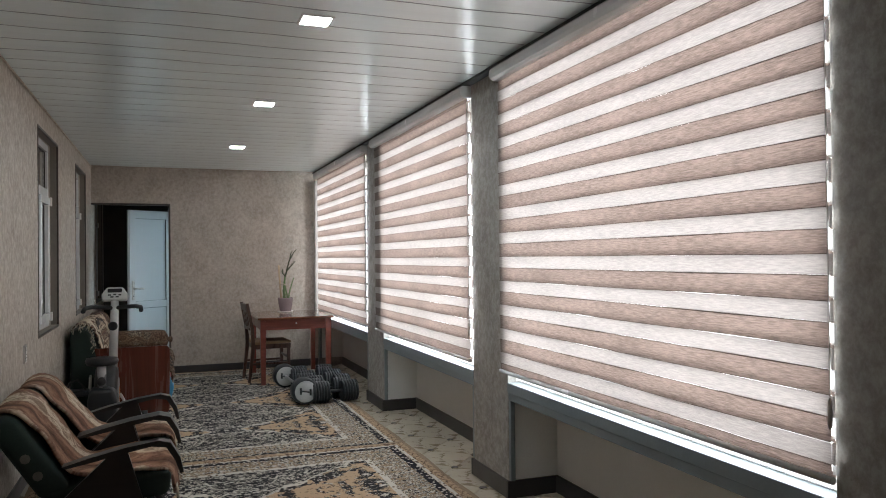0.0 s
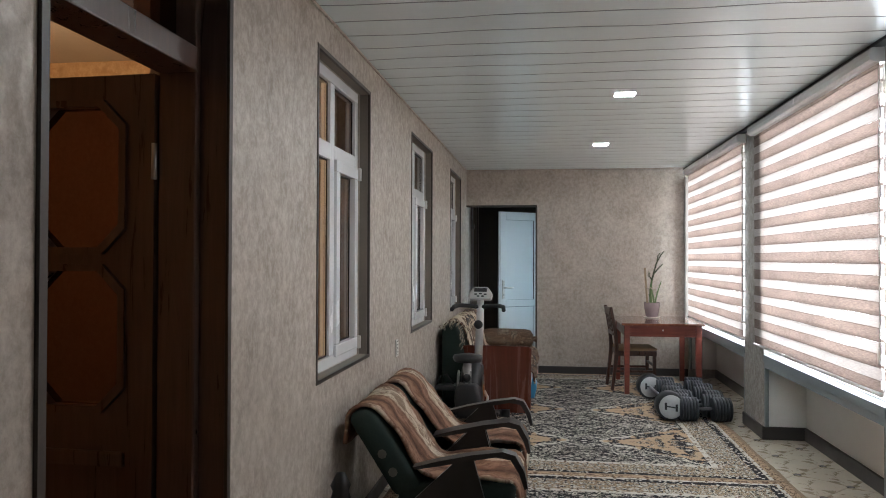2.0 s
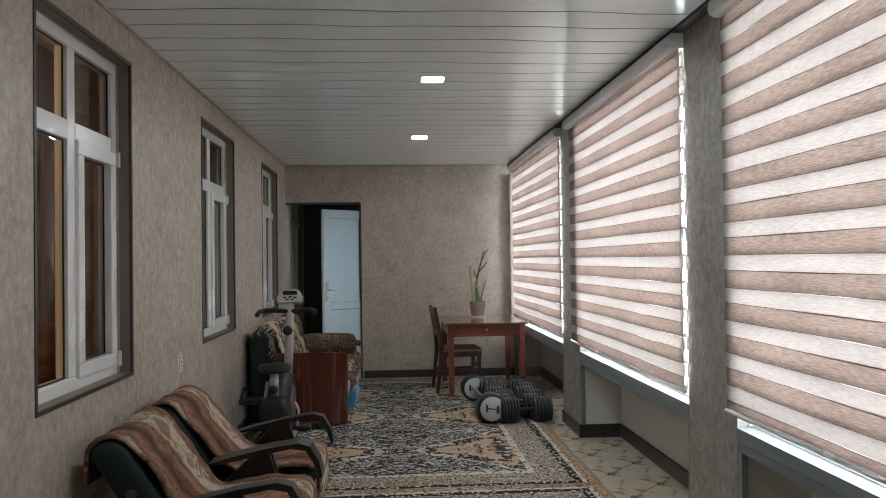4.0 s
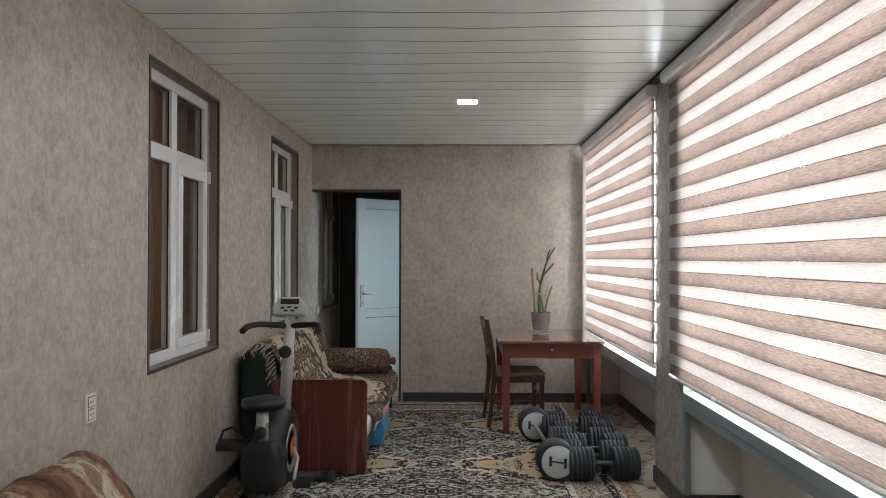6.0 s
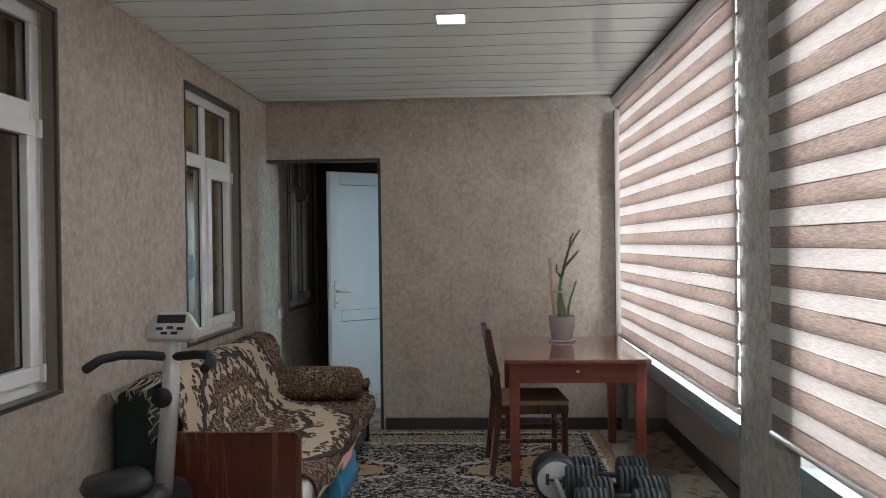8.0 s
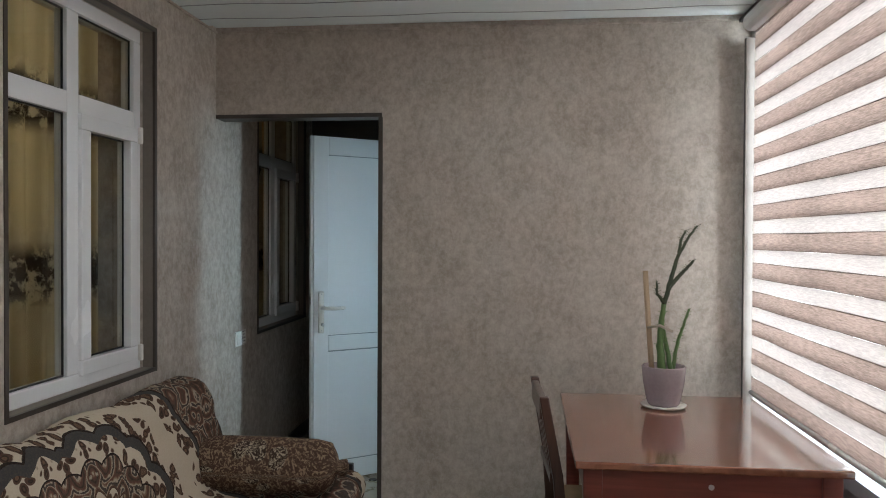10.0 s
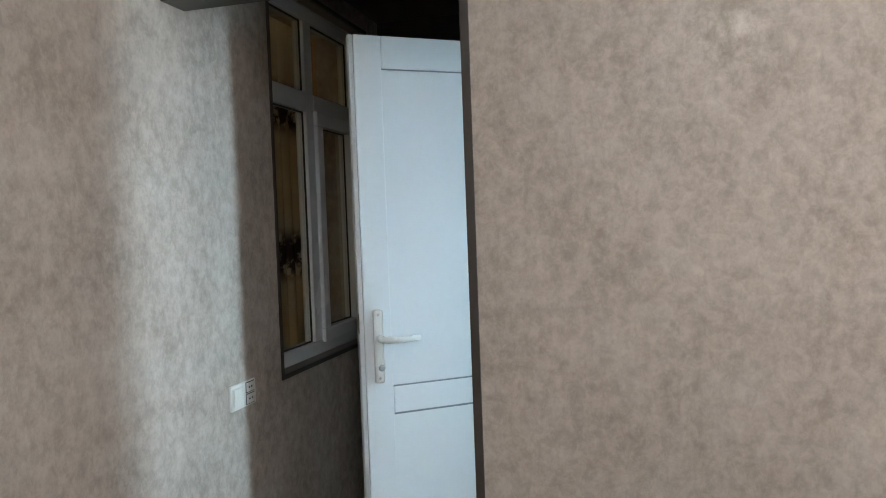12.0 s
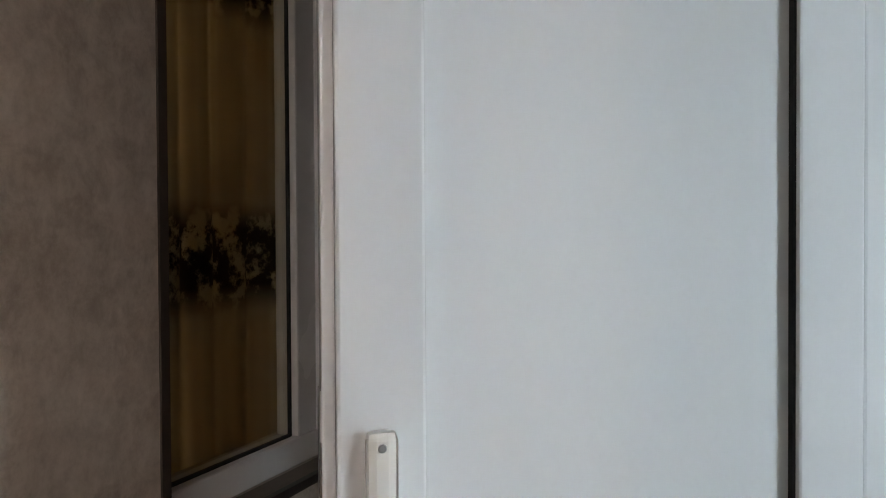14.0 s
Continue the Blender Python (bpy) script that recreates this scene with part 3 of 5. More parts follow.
# ---- lobby door ----
def lobby_door():
    """Half-open white plastic door leaf, built from its hinge edge."""
    w, h, d = 0.63, 1.985, 0.055
    ob = thing("door_2", (0.262, 9.853, 0.015), "white plastic door with two panels, standing half open", "door", kind="structure")
    ob.rotation_euler = (0, 0, radians(180 + 37.4))
    # leaf along +x from the hinge; the room side is +y after the turn
    st, rail0, rail1 = 0.092, 0.755, 0.842
    part("leaf", boxes(((0, 0, 0), (st, d, h)), ((w - st, 0, 0), (w, d, h)), ((st, 0, 0), (w - st, d, 0.11)), ((st, 0, rail0), (w - st, d, rail1)), ((st, 0, h - 0.105), (w - st, d, h)), bevel=0.004), M_DOOR, ob)
    part("panel", boxes(((st - 0.004, 0.01, 0.105), (w - st + 0.004, d - 0.014, rail0 + 0.004))), M_DOOR, ob)
    part("panel", boxes(((st - 0.004, 0.01, rail1 - 0.004), (w - st + 0.004, d - 0.014, h - 0.1))), M_DOOR, ob)
    part("gasket", boxes(((w + 0.001, 0.008, 0), (w + 0.006, 0.02, h)), ((st, d - 0.014, rail1 - 0.001), (st + 0.004, d - 0.006, h - 0.106))), M_GASKET, ob, "black rubber seal")
    part("seam", boxes(((st, d - 0.013, rail1 - 0.001), (w - st, d - 0.003, rail1 + 0.003)), ((st, d - 0.013, rail0 - 0.006), (w - st, d - 0.003, rail0 + 0.001)), ((st, d - 0.013, 0.109), (w - st, d - 0.004, 0.113)), ((st, d - 0.013, h - 0.108), (w - st, d - 0.004, h - 0.104))), M_SILL, ob, "thin grey seam along the rails")
    part("edge_lip", boxes(((w, 0.022, 0), (w + 0.014, d - 0.006, h)), bevel=0.003), M_DOOR, ob)
    hd = part("handle", boxes(((w - 0.060, d, 0.86), (w - 0.028, d + 0.011, 1.10)), bevel=0.01), M_WHITE, ob, "white lever handle on a long plate")
    lever = tube(bmesh.new(), [(w - 0.05, d + 0.005, 1.005), (w - 0.05, d + 0.045, 1.005), (w - 0.062, d + 0.052, 1.005), (w - 0.11, d + 0.055, 1.002), (w - 0.172, d + 0.052, 1.004)], [0.012, 0.011, 0.011, 0.0105, 0.009], 12)
    part("lever", lever, M_WHITE, hd)
    part("lock_cylinder", lathe(bmesh.new(), [(0.011, 0.0), (0.011, 0.006), (0.006, 0.007)], "y", (w - 0.05, d + 0.011, 0.91), 14), M_METAL, hd)
    for z in (1.083, 0.876):
        part("screw", lathe(bmesh.new(), [(0.005, 0.0), (0.004, 0.002)], "y", (w - 0.044, d + 0.0105, z), 10), M_METAL, hd)
    part("latch", boxes(((w + 0.002, 0.028, 1.03), (w + 0.016, 0.044, 1.07)), bevel=0.002), M_METAL, ob, "steel latch bolt")
    part("lock_plate", boxes(((w + 0.0125, 0.02, 0.94), (w + 0.0155, 0.046, 1.14))), M_METAL, ob)
    fr = part("door_frame", boxes(((-0.07, -0.03, -0.015), (-0.004, 0.05, h + 0.05)), bevel=0.004), M_DOOR, ob)
    return ob


lobby_door()


# ---- dark wooden door of the inner room ----
def octagon(y0, y1, z0, z1, c):
    return [(y0 + c, z0), (y1 - c, z0), (y1, z0 + c), (y1, z1 - c), (y1 - c, z1), (y0 + c, z1), (y0, z1 - c), (y0, z0 + c)]


def ring_panel(bm, outer, inner, x0, x1):
    """A flat ring between two outlines of the same count, from x0 to x1."""
    k = len(outer)
    vs = [[bm.verts.new((p[0], x, p[1])) for p in o] for o in (outer, inner) for x in (x0, x1)]
    o0, o1, i0, i1 = vs
    for a, b in ((o0, i0), (o1, i1), (o0, o1), (i0, i1)):
        for q in range(k):
            bm.faces.new((a[q], a[(q + 1) % k], b[(q + 1) % k], b[q]))


def wooden_door():
    y0, y1, z1 = DOOR1[0], DOOR1[1], DOOR1[3]
    fr = thing("door_1", (WL, y0, 0), "dark brown wooden door with octagonal glass panels, standing open into the room", "door", kind="structure")
    w = y1 - y0
    part("casing", boxes(((0.0, -0.012, 0), (0.01, 0.012, z1)), ((0.0, w - 0.012, 0), (0.01, w + 0.012, z1)), ((0.0, -0.012, z1 - 0.012), (0.01, w + 0.012, z1 + 0.012))), M_TRIM_SHADE, fr)
    part("door_frame", boxes(((-0.205, 0.001, 0), (-0.085, 0.045, z1 - 0.001)), ((-0.205, w - 0.045, 0), (-0.085, w - 0.001, z1 - 0.001)), ((-0.205, 0.045, z1 - 0.055), (-0.085, w - 0.045, z1 - 0.001)), ((-0.205, 0.045, 1.955), (-0.075, w - 0.045, 2.03)), bevel=0.006), M_DOORWOOD, fr)
    part("reveal", boxes(((-0.084, 0.001, 0), (-0.001, 0.012, z1 - 0.013)), ((-0.084, w - 0.012, 0), (-0.001, w - 0.001, z1 - 0.013)), ((-0.084, 0.012, z1 - 0.012), (-0.001, w - 0.012, z1 - 0.001))), M_DOORWOOD, fr)
    part("transom_pane", sheet([(-0.15, 0.045, 2.03), (-0.15, w - 0.045, 2.03), (-0.15, w - 0.045, z1 - 0.055), (-0.15, 0.045, z1 - 0.055)]), M_DOORGLASS, fr)
    # leaf, built along +x from its hinge and turned into the room
    lw, lh, d = 0.50, 1.945, 0.042
    leaf = thing("leaf", (-0.212, w - 0.012, 0.008), "", "")
    leaf.parent = fr
    leaf.rotation_euler = (0, 0, radians(180 - 3))
    bm = bmesh.new()
    st, sf = 0.09, 0.06
    cells = [(st, lw - sf, 0.90, 1.36), (st, lw - sf, 1.39, 1.87)]
    for x0, x1, z0, z1c in ((0, st, 0, lh), (lw - sf, lw, 0, lh), (st, lw - sf, 0, 0.12), (st, lw - sf, 0.78, 0.90), (st, lw - sf, 1.36, 1.39), (st, lw - sf, 1.87, lh)):
        box(bm, (x0, 0, z0), (x1, d, z1c))
    for c in cells:
        a, b, z0, z1c = c
        cut = 0.075
        for sx, sz in ((a, z0), (b, z0), (a, z1c), (b, z1c)):
            dx, dz = (cut if sx == a else -cut), (cut if sz == z0 else -cut)
            v = [bm.verts.new((x, yy, z)) for yy in (0.0, d) for x, z in ((sx, sz), (sx + dx, sz), (sx, sz + dz))]
            for q in ((0, 1, 2), (3, 5, 4), (0, 3, 4, 1), (1, 4, 5, 2), (2, 5, 3, 0)):
                bm.faces.new([v[i] for i in q])
    part("leaf_frame", bm, M_DOORWOOD, leaf)
    for c in cells:
        bm = bmesh.new()
        ring_panel(bm, octagon(*c, 0.08), octagon(c[0] + 0.022, c[1] - 0.022, c[2] + 0.022, c[3] - 0.022, 0.072), -0.012, d + 0.012)
        part("moulding", bm, M_DOORWOOD, leaf)
        part("pane", sheet([(c[0], d * 0.5, c[2]), (c[0], d * 0.5, c[3]), (c[1], d * 0.5, c[3]), (c[1], d * 0.5, c[2])]), M_DOORGLASS, leaf, "smoky brown glass")
    part("lower_panel", boxes(((st, 0.012, 0.12), (lw - sf, d - 0.012, 0.78))), M_DOORWOOD, leaf)
    part("lower_moulding", boxes(((st + 0.005, -0.008, 0.735), (lw - sf - 0.005, d + 0.008, 0.785)), bevel=0.008), M_DOORWOOD, leaf)
    for z in (0.25, 1.62):
        part("hinge", tube(bmesh.new(), [(-0.004, d + 0.004, z), (-0.004, d + 0.004, z + 0.11)], 0.009, 8), M_METAL, leaf)


wooden_door()


# ---- curtains behind the inner windows ----
def curtain_cloth():
    n = Nodes("patterned_curtain")
    x, y, z = n.xyz()
    v = n.noise(16, 5, 0.7, n.scaled(1, 1, 0.8))
    bands = n.math("PINGPONG", n.math("ADD", z, -0.18), 0.36)
    f = n.math("MULTIPLY", n.ramp(bands, (0.0, 0.0), (0.22, 0.1), (0.29, 1.0), (0.36, 1.0)), n.ramp(v, (0.42, 0.0), (0.5, 1.0)))
    # upright lighter and darker streaks: shading of folds put into the colour
    fold_shade = n.noise(1.0, 2, 0.5, n.scaled(0, 24, 0.15))
    col = n.ramp(fold_shade, (0.3, (0.44, 0.40, 0.28)), (0.7, (0.64, 0.60, 0.46)))
    n.set(Base_Color=n.mix(f, col, (0.06, 0.045, 0.03)), Roughness=0.75)
    tl = n.node("BsdfTranslucent", 0, Color=n.mix(f, col, (0.06, 0.045, 0.03)))
    return n.shade(n.node("MixShader", 0, i0=0.45, i1=n.b.outputs[0], i2=tl))


M_CURTAIN = curtain_cloth()


def brown_cloth():
    n = Nodes("brown_curtain_cloth")
    # shading of the folds is put into the brown as upright streaks
    fold_shade, weave = n.noise(1.0, 3, 0.5, n.scaled(0, 18, 0.2)), n.noise(90, 3)
    c = n.ramp(n.math("MULTIPLY_ADD", weave, 0.2, n.math("MULTIPLY", fold_shade, 0.8)), (0.35, (0.30, 0.155, 0.07)), (0.65, (0.46, 0.26, 0.13)))
    n.set(Base_Color=c, Roughness=0.85)
    return n.shade(n.node("MixShader", 0, i0=0.5, i1=n.b.outputs[0], i2=n.node("BsdfTranslucent", 0, Color=c)))


M_CURTAIN_BROWN = brown_cloth()


def curtain(y0, y1, material, label):
    bm, cols = bmesh.new(), int((y1 - y0) / 0.012)
    rows = []
    for z in (0.0, 0.9, 1.7, 2.5):
        rows.append([bm.verts.new((0.022 * math.sin(i * 0.62) + 0.01 * math.sin(i * 0.23 + z), y0 + (y1 - y0) * i / cols, z)) for i in range(cols + 1)])
    for a, b in zip(rows, rows[1:]):
        for i in range(cols):
            bm.faces.new((a[i], a[i + 1], b[i + 1], b[i])).smooth = True
    ob = link("curtain", bm, material)
    ob.location = (-1.02, 0, 0)
    sol = ob.modifiers.new("thickness", "SOLIDIFY")
    sol.thickness = 0.002
    return tagged(ob, label, "curtain")


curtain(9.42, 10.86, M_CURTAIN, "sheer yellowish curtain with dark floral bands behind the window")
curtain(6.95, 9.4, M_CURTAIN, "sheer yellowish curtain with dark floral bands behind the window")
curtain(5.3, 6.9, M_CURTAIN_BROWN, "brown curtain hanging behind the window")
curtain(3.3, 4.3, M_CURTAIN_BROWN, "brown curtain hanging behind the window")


# ---- sockets and switches ----
def cover_plate(bm, y0, y1, z0, z1):
    return box(bm, (0, y0, z0), (0.009, y1, z1), 0.003)


sock = thing("wall_socket", (WL, 4.607, 0.80), "white double wall socket on the wallpapered wall", "socket")
part("plate", cover_plate(bmesh.new(), -0.042, 0.042, -0.056, 0.056), M_WHITE, sock)
for z in (-0.024, 0.024):
    part("rim", boxes(((0.0088, -0.027, z - 0.021), (0.0098, 0.027, z + 0.021))), M_GASKET, sock, "dark gap round the insert")
    part("insert", boxes(((0.0099, -0.024, z - 0.018), (0.0115, 0.024, z + 0.018)), bevel=0.0005), M_WHITE, sock)
    for y in (-0.009, 0.009):
        part("hole", lathe(bmesh.new(), [(0.004, 0.0), (0.003, 0.001)], "x", (0.0117, y, z), 8), M_GASKET, sock)
sw = thing("light_switch", (WL, 9.325, 0.855), "white light switch with a double socket beside it", "switch")
part("plate", cover_plate(bmesh.new(), -0.076, 0.0, -0.041, 0.041), M_WHITE, sw)
part("plate", cover_plate(bmesh.new(), 0.001, 0.076, -0.041, 0.041), M_WHITE, sw)
part("rocker", boxes(((0.009, -0.064, -0.03), (0.014, -0.012, 0.03)), bevel=0.003), M_WHITE, sw)
for z in (-0.019, 0.019):
    part("rim", boxes(((0.0088, 0.0115, z - 0.0175), (0.0098, 0.0645, z + 0.0175))), M_GASKET, sw, "dark gap round the insert")
    part("insert", boxes(((0.0099, 0.014, z - 0.015), (0.0115, 0.062, z + 0.015)), bevel=0.0005), M_WHITE, sw)
    for y in (0.030, 0.046):
        part("hole", lathe(bmesh.new(), [(0.0038, 0.0), (0.003, 0.001)], "x", (0.0117, y, z), 8), M_GASKET, sw)


# ---- rugs ----
def rug_material(hx, hy, per):
    """Persian pattern: mirrored medallions on a beige ground, framed by bands."""
    n = Nodes("persian_rug")
    x, y, z = n.xyz()
    u = n.math("ABSOLUTE", x)
    v = n.math("SUBTRACT", per, n.math("PINGPONG", y, per))
    ay = n.math("ABSOLUTE", y)
    sym = n.node("CombineXYZ", 0, i0=u, i1=v, i2=0.0)
    wob = n.noise(7, 3, 0.6, sym)
    d = n.math("ADD", n.math("MULTIPLY", u, 0.95), n.math("MULTIPLY_ADD", v, 1.15, n.math("MULTIPLY", wob, 0.32)))
    scroll = n.voronoi(13, n.node("CombineXYZ", 0, i0=n.math("MULTIPLY_ADD", wob, 0.12, u), i1=n.math("MULTIPLY_ADD", n.noise(9, 2, 0.5, sym), 0.12, v), i2=0.0), "DISTANCE_TO_EDGE")
    leaf = n.noise(24, 4, 0.75, sym, 1.5)
    bloom = n.noise(6.5, 2, 0.6, sym, 0.8)
    fine = n.noise(55, 3, 0.7, sym, 1.0)
    navy, cream, beige, brown = (0.009, 0.011, 0.016), (0.52, 0.48, 0.42), (0.44, 0.31, 0.20), (0.10, 0.055, 0.035)
    outline = n.ramp(n.math("PINGPONG", n.math("MULTIPLY_ADD", n.noise(15, 3, 0.6, sym, 0.6), 0.5, d), 0.085), (0.0, 1.0), (0.011, 1.0), (0.014, 0.0))
    speck = n.math("MAXIMUM", n.ramp(n.noise(36, 3, 0.65, n.scaled(0.7, 1.5, 1, sym), 1.3), (0.545, 0.0), (0.56, 1.0)), n.math("MULTIPLY", outline, n.ramp(bloom, (0.42, 0.0), (0.46, 1.0))))
    med = n.mix(speck, navy, cream)
    med = n.mix(n.math("MULTIPLY", n.ramp(scroll, (0.3, 0.0), (0.34, 1.0)), n.ramp(bloom, (0.5, 0.0), (0.55, 1.0))), med, (0.16, 0.13, 0.11))
    dark_leaf = n.ramp(n.math("MULTIPLY_ADD", bloom, 0.75, n.math("MULTIPLY", leaf, 0.5)), (0.60, 0.0), (0.61, 1.0))
    fld = n.mix(dark_leaf, beige, n.mix(n.ramp(n.noise(32, 3, 0.6, sym, 1.2), (0.57, 0.0), (0.585, 1.0)), navy, cream))
    fld = n.mix(n.ramp(n.noise(17, 3, 0.7, sym, 1.0), (0.64, 0.0), (0.66, 1.0)), fld, navy)
    ring = n.ramp(n.math("SUBTRACT", d, 0.93), (0.0, 0.0), (0.004, 1.0), (0.022, 1.0), (0.028, 0.0))
    core = n.mix(n.ramp(d, (0.93, 0.0), (0.938, 1.0)), med, fld)
    core = n.mix(ring, core, cream)
    b = n.math("MINIMUM", n.math("SUBTRACT", hx, u), n.math("SUBTRACT", hy, ay))
    bw = n.math("DIVIDE", b, 0.5)
    leaf_b = n.ramp(n.noise(30, 4, 0.7, n.node("CombineXYZ", 0, i0=u, i1=n.math("PINGPONG", y, 0.17), i2=0.0), 1.6), (0.47, 0.0), (0.5, 1.0))
    dots = n.ramp(n.voronoi(34), (0.3, 1.0), (0.38, 0.0))
    band_main = n.mix(leaf_b, (0.27, 0.19, 0.12), n.mix(n.ramp(fine, (0.48, 0.0), (0.52, 1.0)), navy, cream))
    band_thin = n.mix(dots, navy, cream)
    cream_line = n.mix(dots, cream, brown)
    sel = lambda lo, hi: n.math("MULTIPLY", n.math("GREATER_THAN", bw, lo), n.math("LESS_THAN", bw, hi))
    c = core
    c = n.mix(n.math("LESS_THAN", bw, 0.80), c, cream_line)
    c = n.mix(n.math("LESS_THAN", bw, 0.72), c, band_main)
    c = n.mix(sel(0.22, 0.32), c, band_thin)
    c = n.mix(sel(0.16, 0.21), c, cream_line)
    c = n.mix(n.math("LESS_THAN", bw, 0.16), c, n.mix(leaf_b, brown, beige))
    c = n.mix(n.math("LESS_THAN", bw, 0.045), c, (0.30, 0.22, 0.15))
    pile = n.noise(300, 2)
    c = n.mix(n.ramp(n.noise(2.2, 3), (0.3, 0.0), (0.75, 0.14)), c, (0.2, 0.16, 0.12))
    n.set(Base_Color=c, Roughness=0.95, Specular_IOR_Level=0.1)
    n.bump(n.math("MULTIPLY_ADD", fine, 0.5, pile), 0.5, 0.004)
    return n.m


def rug(x0, x1, y0, y1, z, per, label):
    hx, hy = (x1 - x0) / 2, (y1 - y0) / 2
    bm, nx, ny = bmesh.new(), 24, 44
    g = [[bm.verts.new((-hx + 2 * hx * i / nx + 0.006 * math.sin(j * 0.7 + i), -hy + 2 * hy * j / ny, 0.009 + 0.0015 * math.sin(i * 1.3 + j * 0.9))) for i in range(nx + 1)] for j in range(ny + 1)]
    for j in range(ny):
        for i in range(nx):
            bm.faces.new((g[j][i], g[j][i + 1], g[j + 1][i + 1], g[j + 1][i])).smooth = True
    ext = bmesh.ops.extrude_face_region(bm, geom=bm.faces[:])
    for v in ext["geom"]:
        if isinstance(v, bmesh.types.BMVert):
            v.co.z = 0.0
    ob = link("rug", bm, rug_material(hx, hy, per))
    ob.location = ((x0 + x1) / 2, (y0 + y1) / 2, z)
    return tagged(ob, label, "rug")


rug(-0.54, 1.875, 4.58, 8.95, 0.0, 0.595, "dark blue, beige and cream Persian rug lying by the sofa")
rug(-0.55, 1.865, 0.3, 4.66, 0.0105, 0.62, "brown and beige Persian rug overlapping the next rug")


# ---- cloths ----
def fur_throw():
    n = Nodes("striped_throw")
    uv = n.node("TexCoord", 2)
    x, y, z = n.xyz(uv)
    w = n.noise(5, 4, 0.7, n.scaled(1, 1, 1, uv))
    s = n.math("PINGPONG", n.math("MULTIPLY_ADD", w, 0.2, x), 0.21)
    c = n.ramp(n.math("DIVIDE", s, 0.17), (0.0, (0.06, 0.03, 0.022)), (0.25, (0.22, 0.115, 0.075)), (0.55, (0.34, 0.20, 0.135)), (0.78, (0.22, 0.12, 0.08)), (0.88, (0.52, 0.40, 0.30)), (1.0, (0.58, 0.48, 0.37)))
    f = n.noise(90, 4, 0.7, n.scaled(1, 0.3, 1, uv))
    blot = n.ramp(n.noise(16, 5, 0.75, n.scaled(1, 0.6, 1, uv), 1.2), (0.48, 0.0), (0.55, 0.7))
    c = n.mix(blot, c, (0.13, 0.07, 0.048))
    n.set(Base_Color=n.mix(n.ramp(f, (0.35, 0.0), (0.7, 0.35)), c, (0.06, 0.035, 0.02)), Roughness=0.95, Specular_IOR_Level=0.1)
    n.bump(f, 0.7, 0.012)
    return n.m


def paisley_cover(name, arches):
    """Sofa cloth: drop-shaped curls in cream on brown; where wished, scalloped arches round a dark medallion."""
    n = Nodes(name)
    uv = n.node("TexCoord", 2)
    x, y, z = n.xyz(uv)          # x along the sofa, y down the cloth, both in metres
    px = n.math("PINGPONG", n.math("ADD", x, 0.05), 0.95)
    dx, dy = n.math("SUBTRACT", px, 0.85), n.math("SUBTRACT", y, 0.66)
    r = n.math("SQRT", n.math("ADD", n.math("MULTIPLY", dx, dx), n.math("MULTIPLY", n.math("MULTIPLY", dy, dy), 1.25)))
    ang = n.math("ARCTAN2", dy, dx)
    scal = n.math("ABSOLUTE", n.math("SINE", n.math("MULTIPLY", ang, 7.0)))
    adx = n.math("ABSOLUTE", dx)
    warp = n.noise(6, 2, 0.5, n.node("CombineXYZ", 0, i0=adx, i1=dy, i2=0.0))
    sym = n.node("CombineXYZ", 0, i0=n.math("MULTIPLY_ADD", warp, 0.10, adx), i1=n.math("MULTIPLY_ADD", warp, -0.12, dy), i2=0.0)
    cell, small = n.voronoi(11, sym), n.voronoi(26, sym)
    fine = n.noise(48, 3, 0.7, sym, 0.8)
    dark, brown, red, cream, grey, tan = (0.02, 0.014, 0.012), (0.085, 0.045, 0.03), (0.13, 0.045, 0.033), (0.52, 0.44, 0.34), (0.055, 0.052, 0.052), (0.27, 0.19, 0.125)
    rings = n.math("PINGPONG", n.math("MULTIPLY_ADD", fine, 0.35, n.math("MULTIPLY", cell, 2.5)), 0.5)
    swirl = n.ramp(rings, (0.0, dark), (0.1, brown), (0.22, red), (0.30, tan), (0.36, cream), (0.42, dark), (0.5, grey))
    swirl = n.mix(n.ramp(small, (0.22, 0.85), (0.3, 0.0)), swirl, n.mix(n.ramp(fine, (0.48, 0.0), (0.52, 1.0)), dark, cream))
    flower = n.mix(n.ramp(small, (0.34, 1.0), (0.4, 0.0)), cream, n.mix(n.ramp(small, (0.12, 0.0), (0.18, 1.0)), tan, brown))
    mid = (0.115, 0.076, 0.055)
    c = swirl = n.mix(0.25, swirl, mid)
    bead = n.voronoi(27, sym)
    lace = n.mix(n.ramp(bead, (0.50, 1.0), (0.55, 0.0)), cream, n.ramp(bead, (0.0, tan), (0.12, brown), (0.26, (0.16, 0.09, 0.055)), (0.34, dark), (0.40, brown)))
    inner = n.mix(n.ramp(n.voronoi(7, sym), (0.16, 1.0), (0.24, 0.0)), mid, swirl)
    if arches:
        rr = n.math("ADD", r, n.math("MULTIPLY_ADD", scal, -0.035, n.math("MULTIPLY", warp, 0.05)))
        steps = ((0.70, dark), (0.69, grey), (0.665, lace), (0.585, cream), (0.495, lace), (0.42, dark), (0.41, grey), (0.37, lace), (0.30, dark), (0.292, swirl), (0.19, brown), (0.18, flower), (0.12, swirl))
        for lim, col in steps:
            c = n.mix(n.math("LESS_THAN", rr, lim), c, col)
    else:
        bloom = n.mix(n.ramp(n.noise(40, 3, 0.7, sym, 1.6), (0.51, 0.0), (0.54, 1.0)), (0.035, 0.022, 0.017), (0.40, 0.33, 0.245))
        c = n.mix(n.ramp(n.voronoi(6, sym), (0.40, 0.0), (0.44, 1.0)), bloom, n.mix(n.ramp(fine, (0.52, 0.0), (0.56, 1.0)), (0.07, 0.038, 0.027), tan))
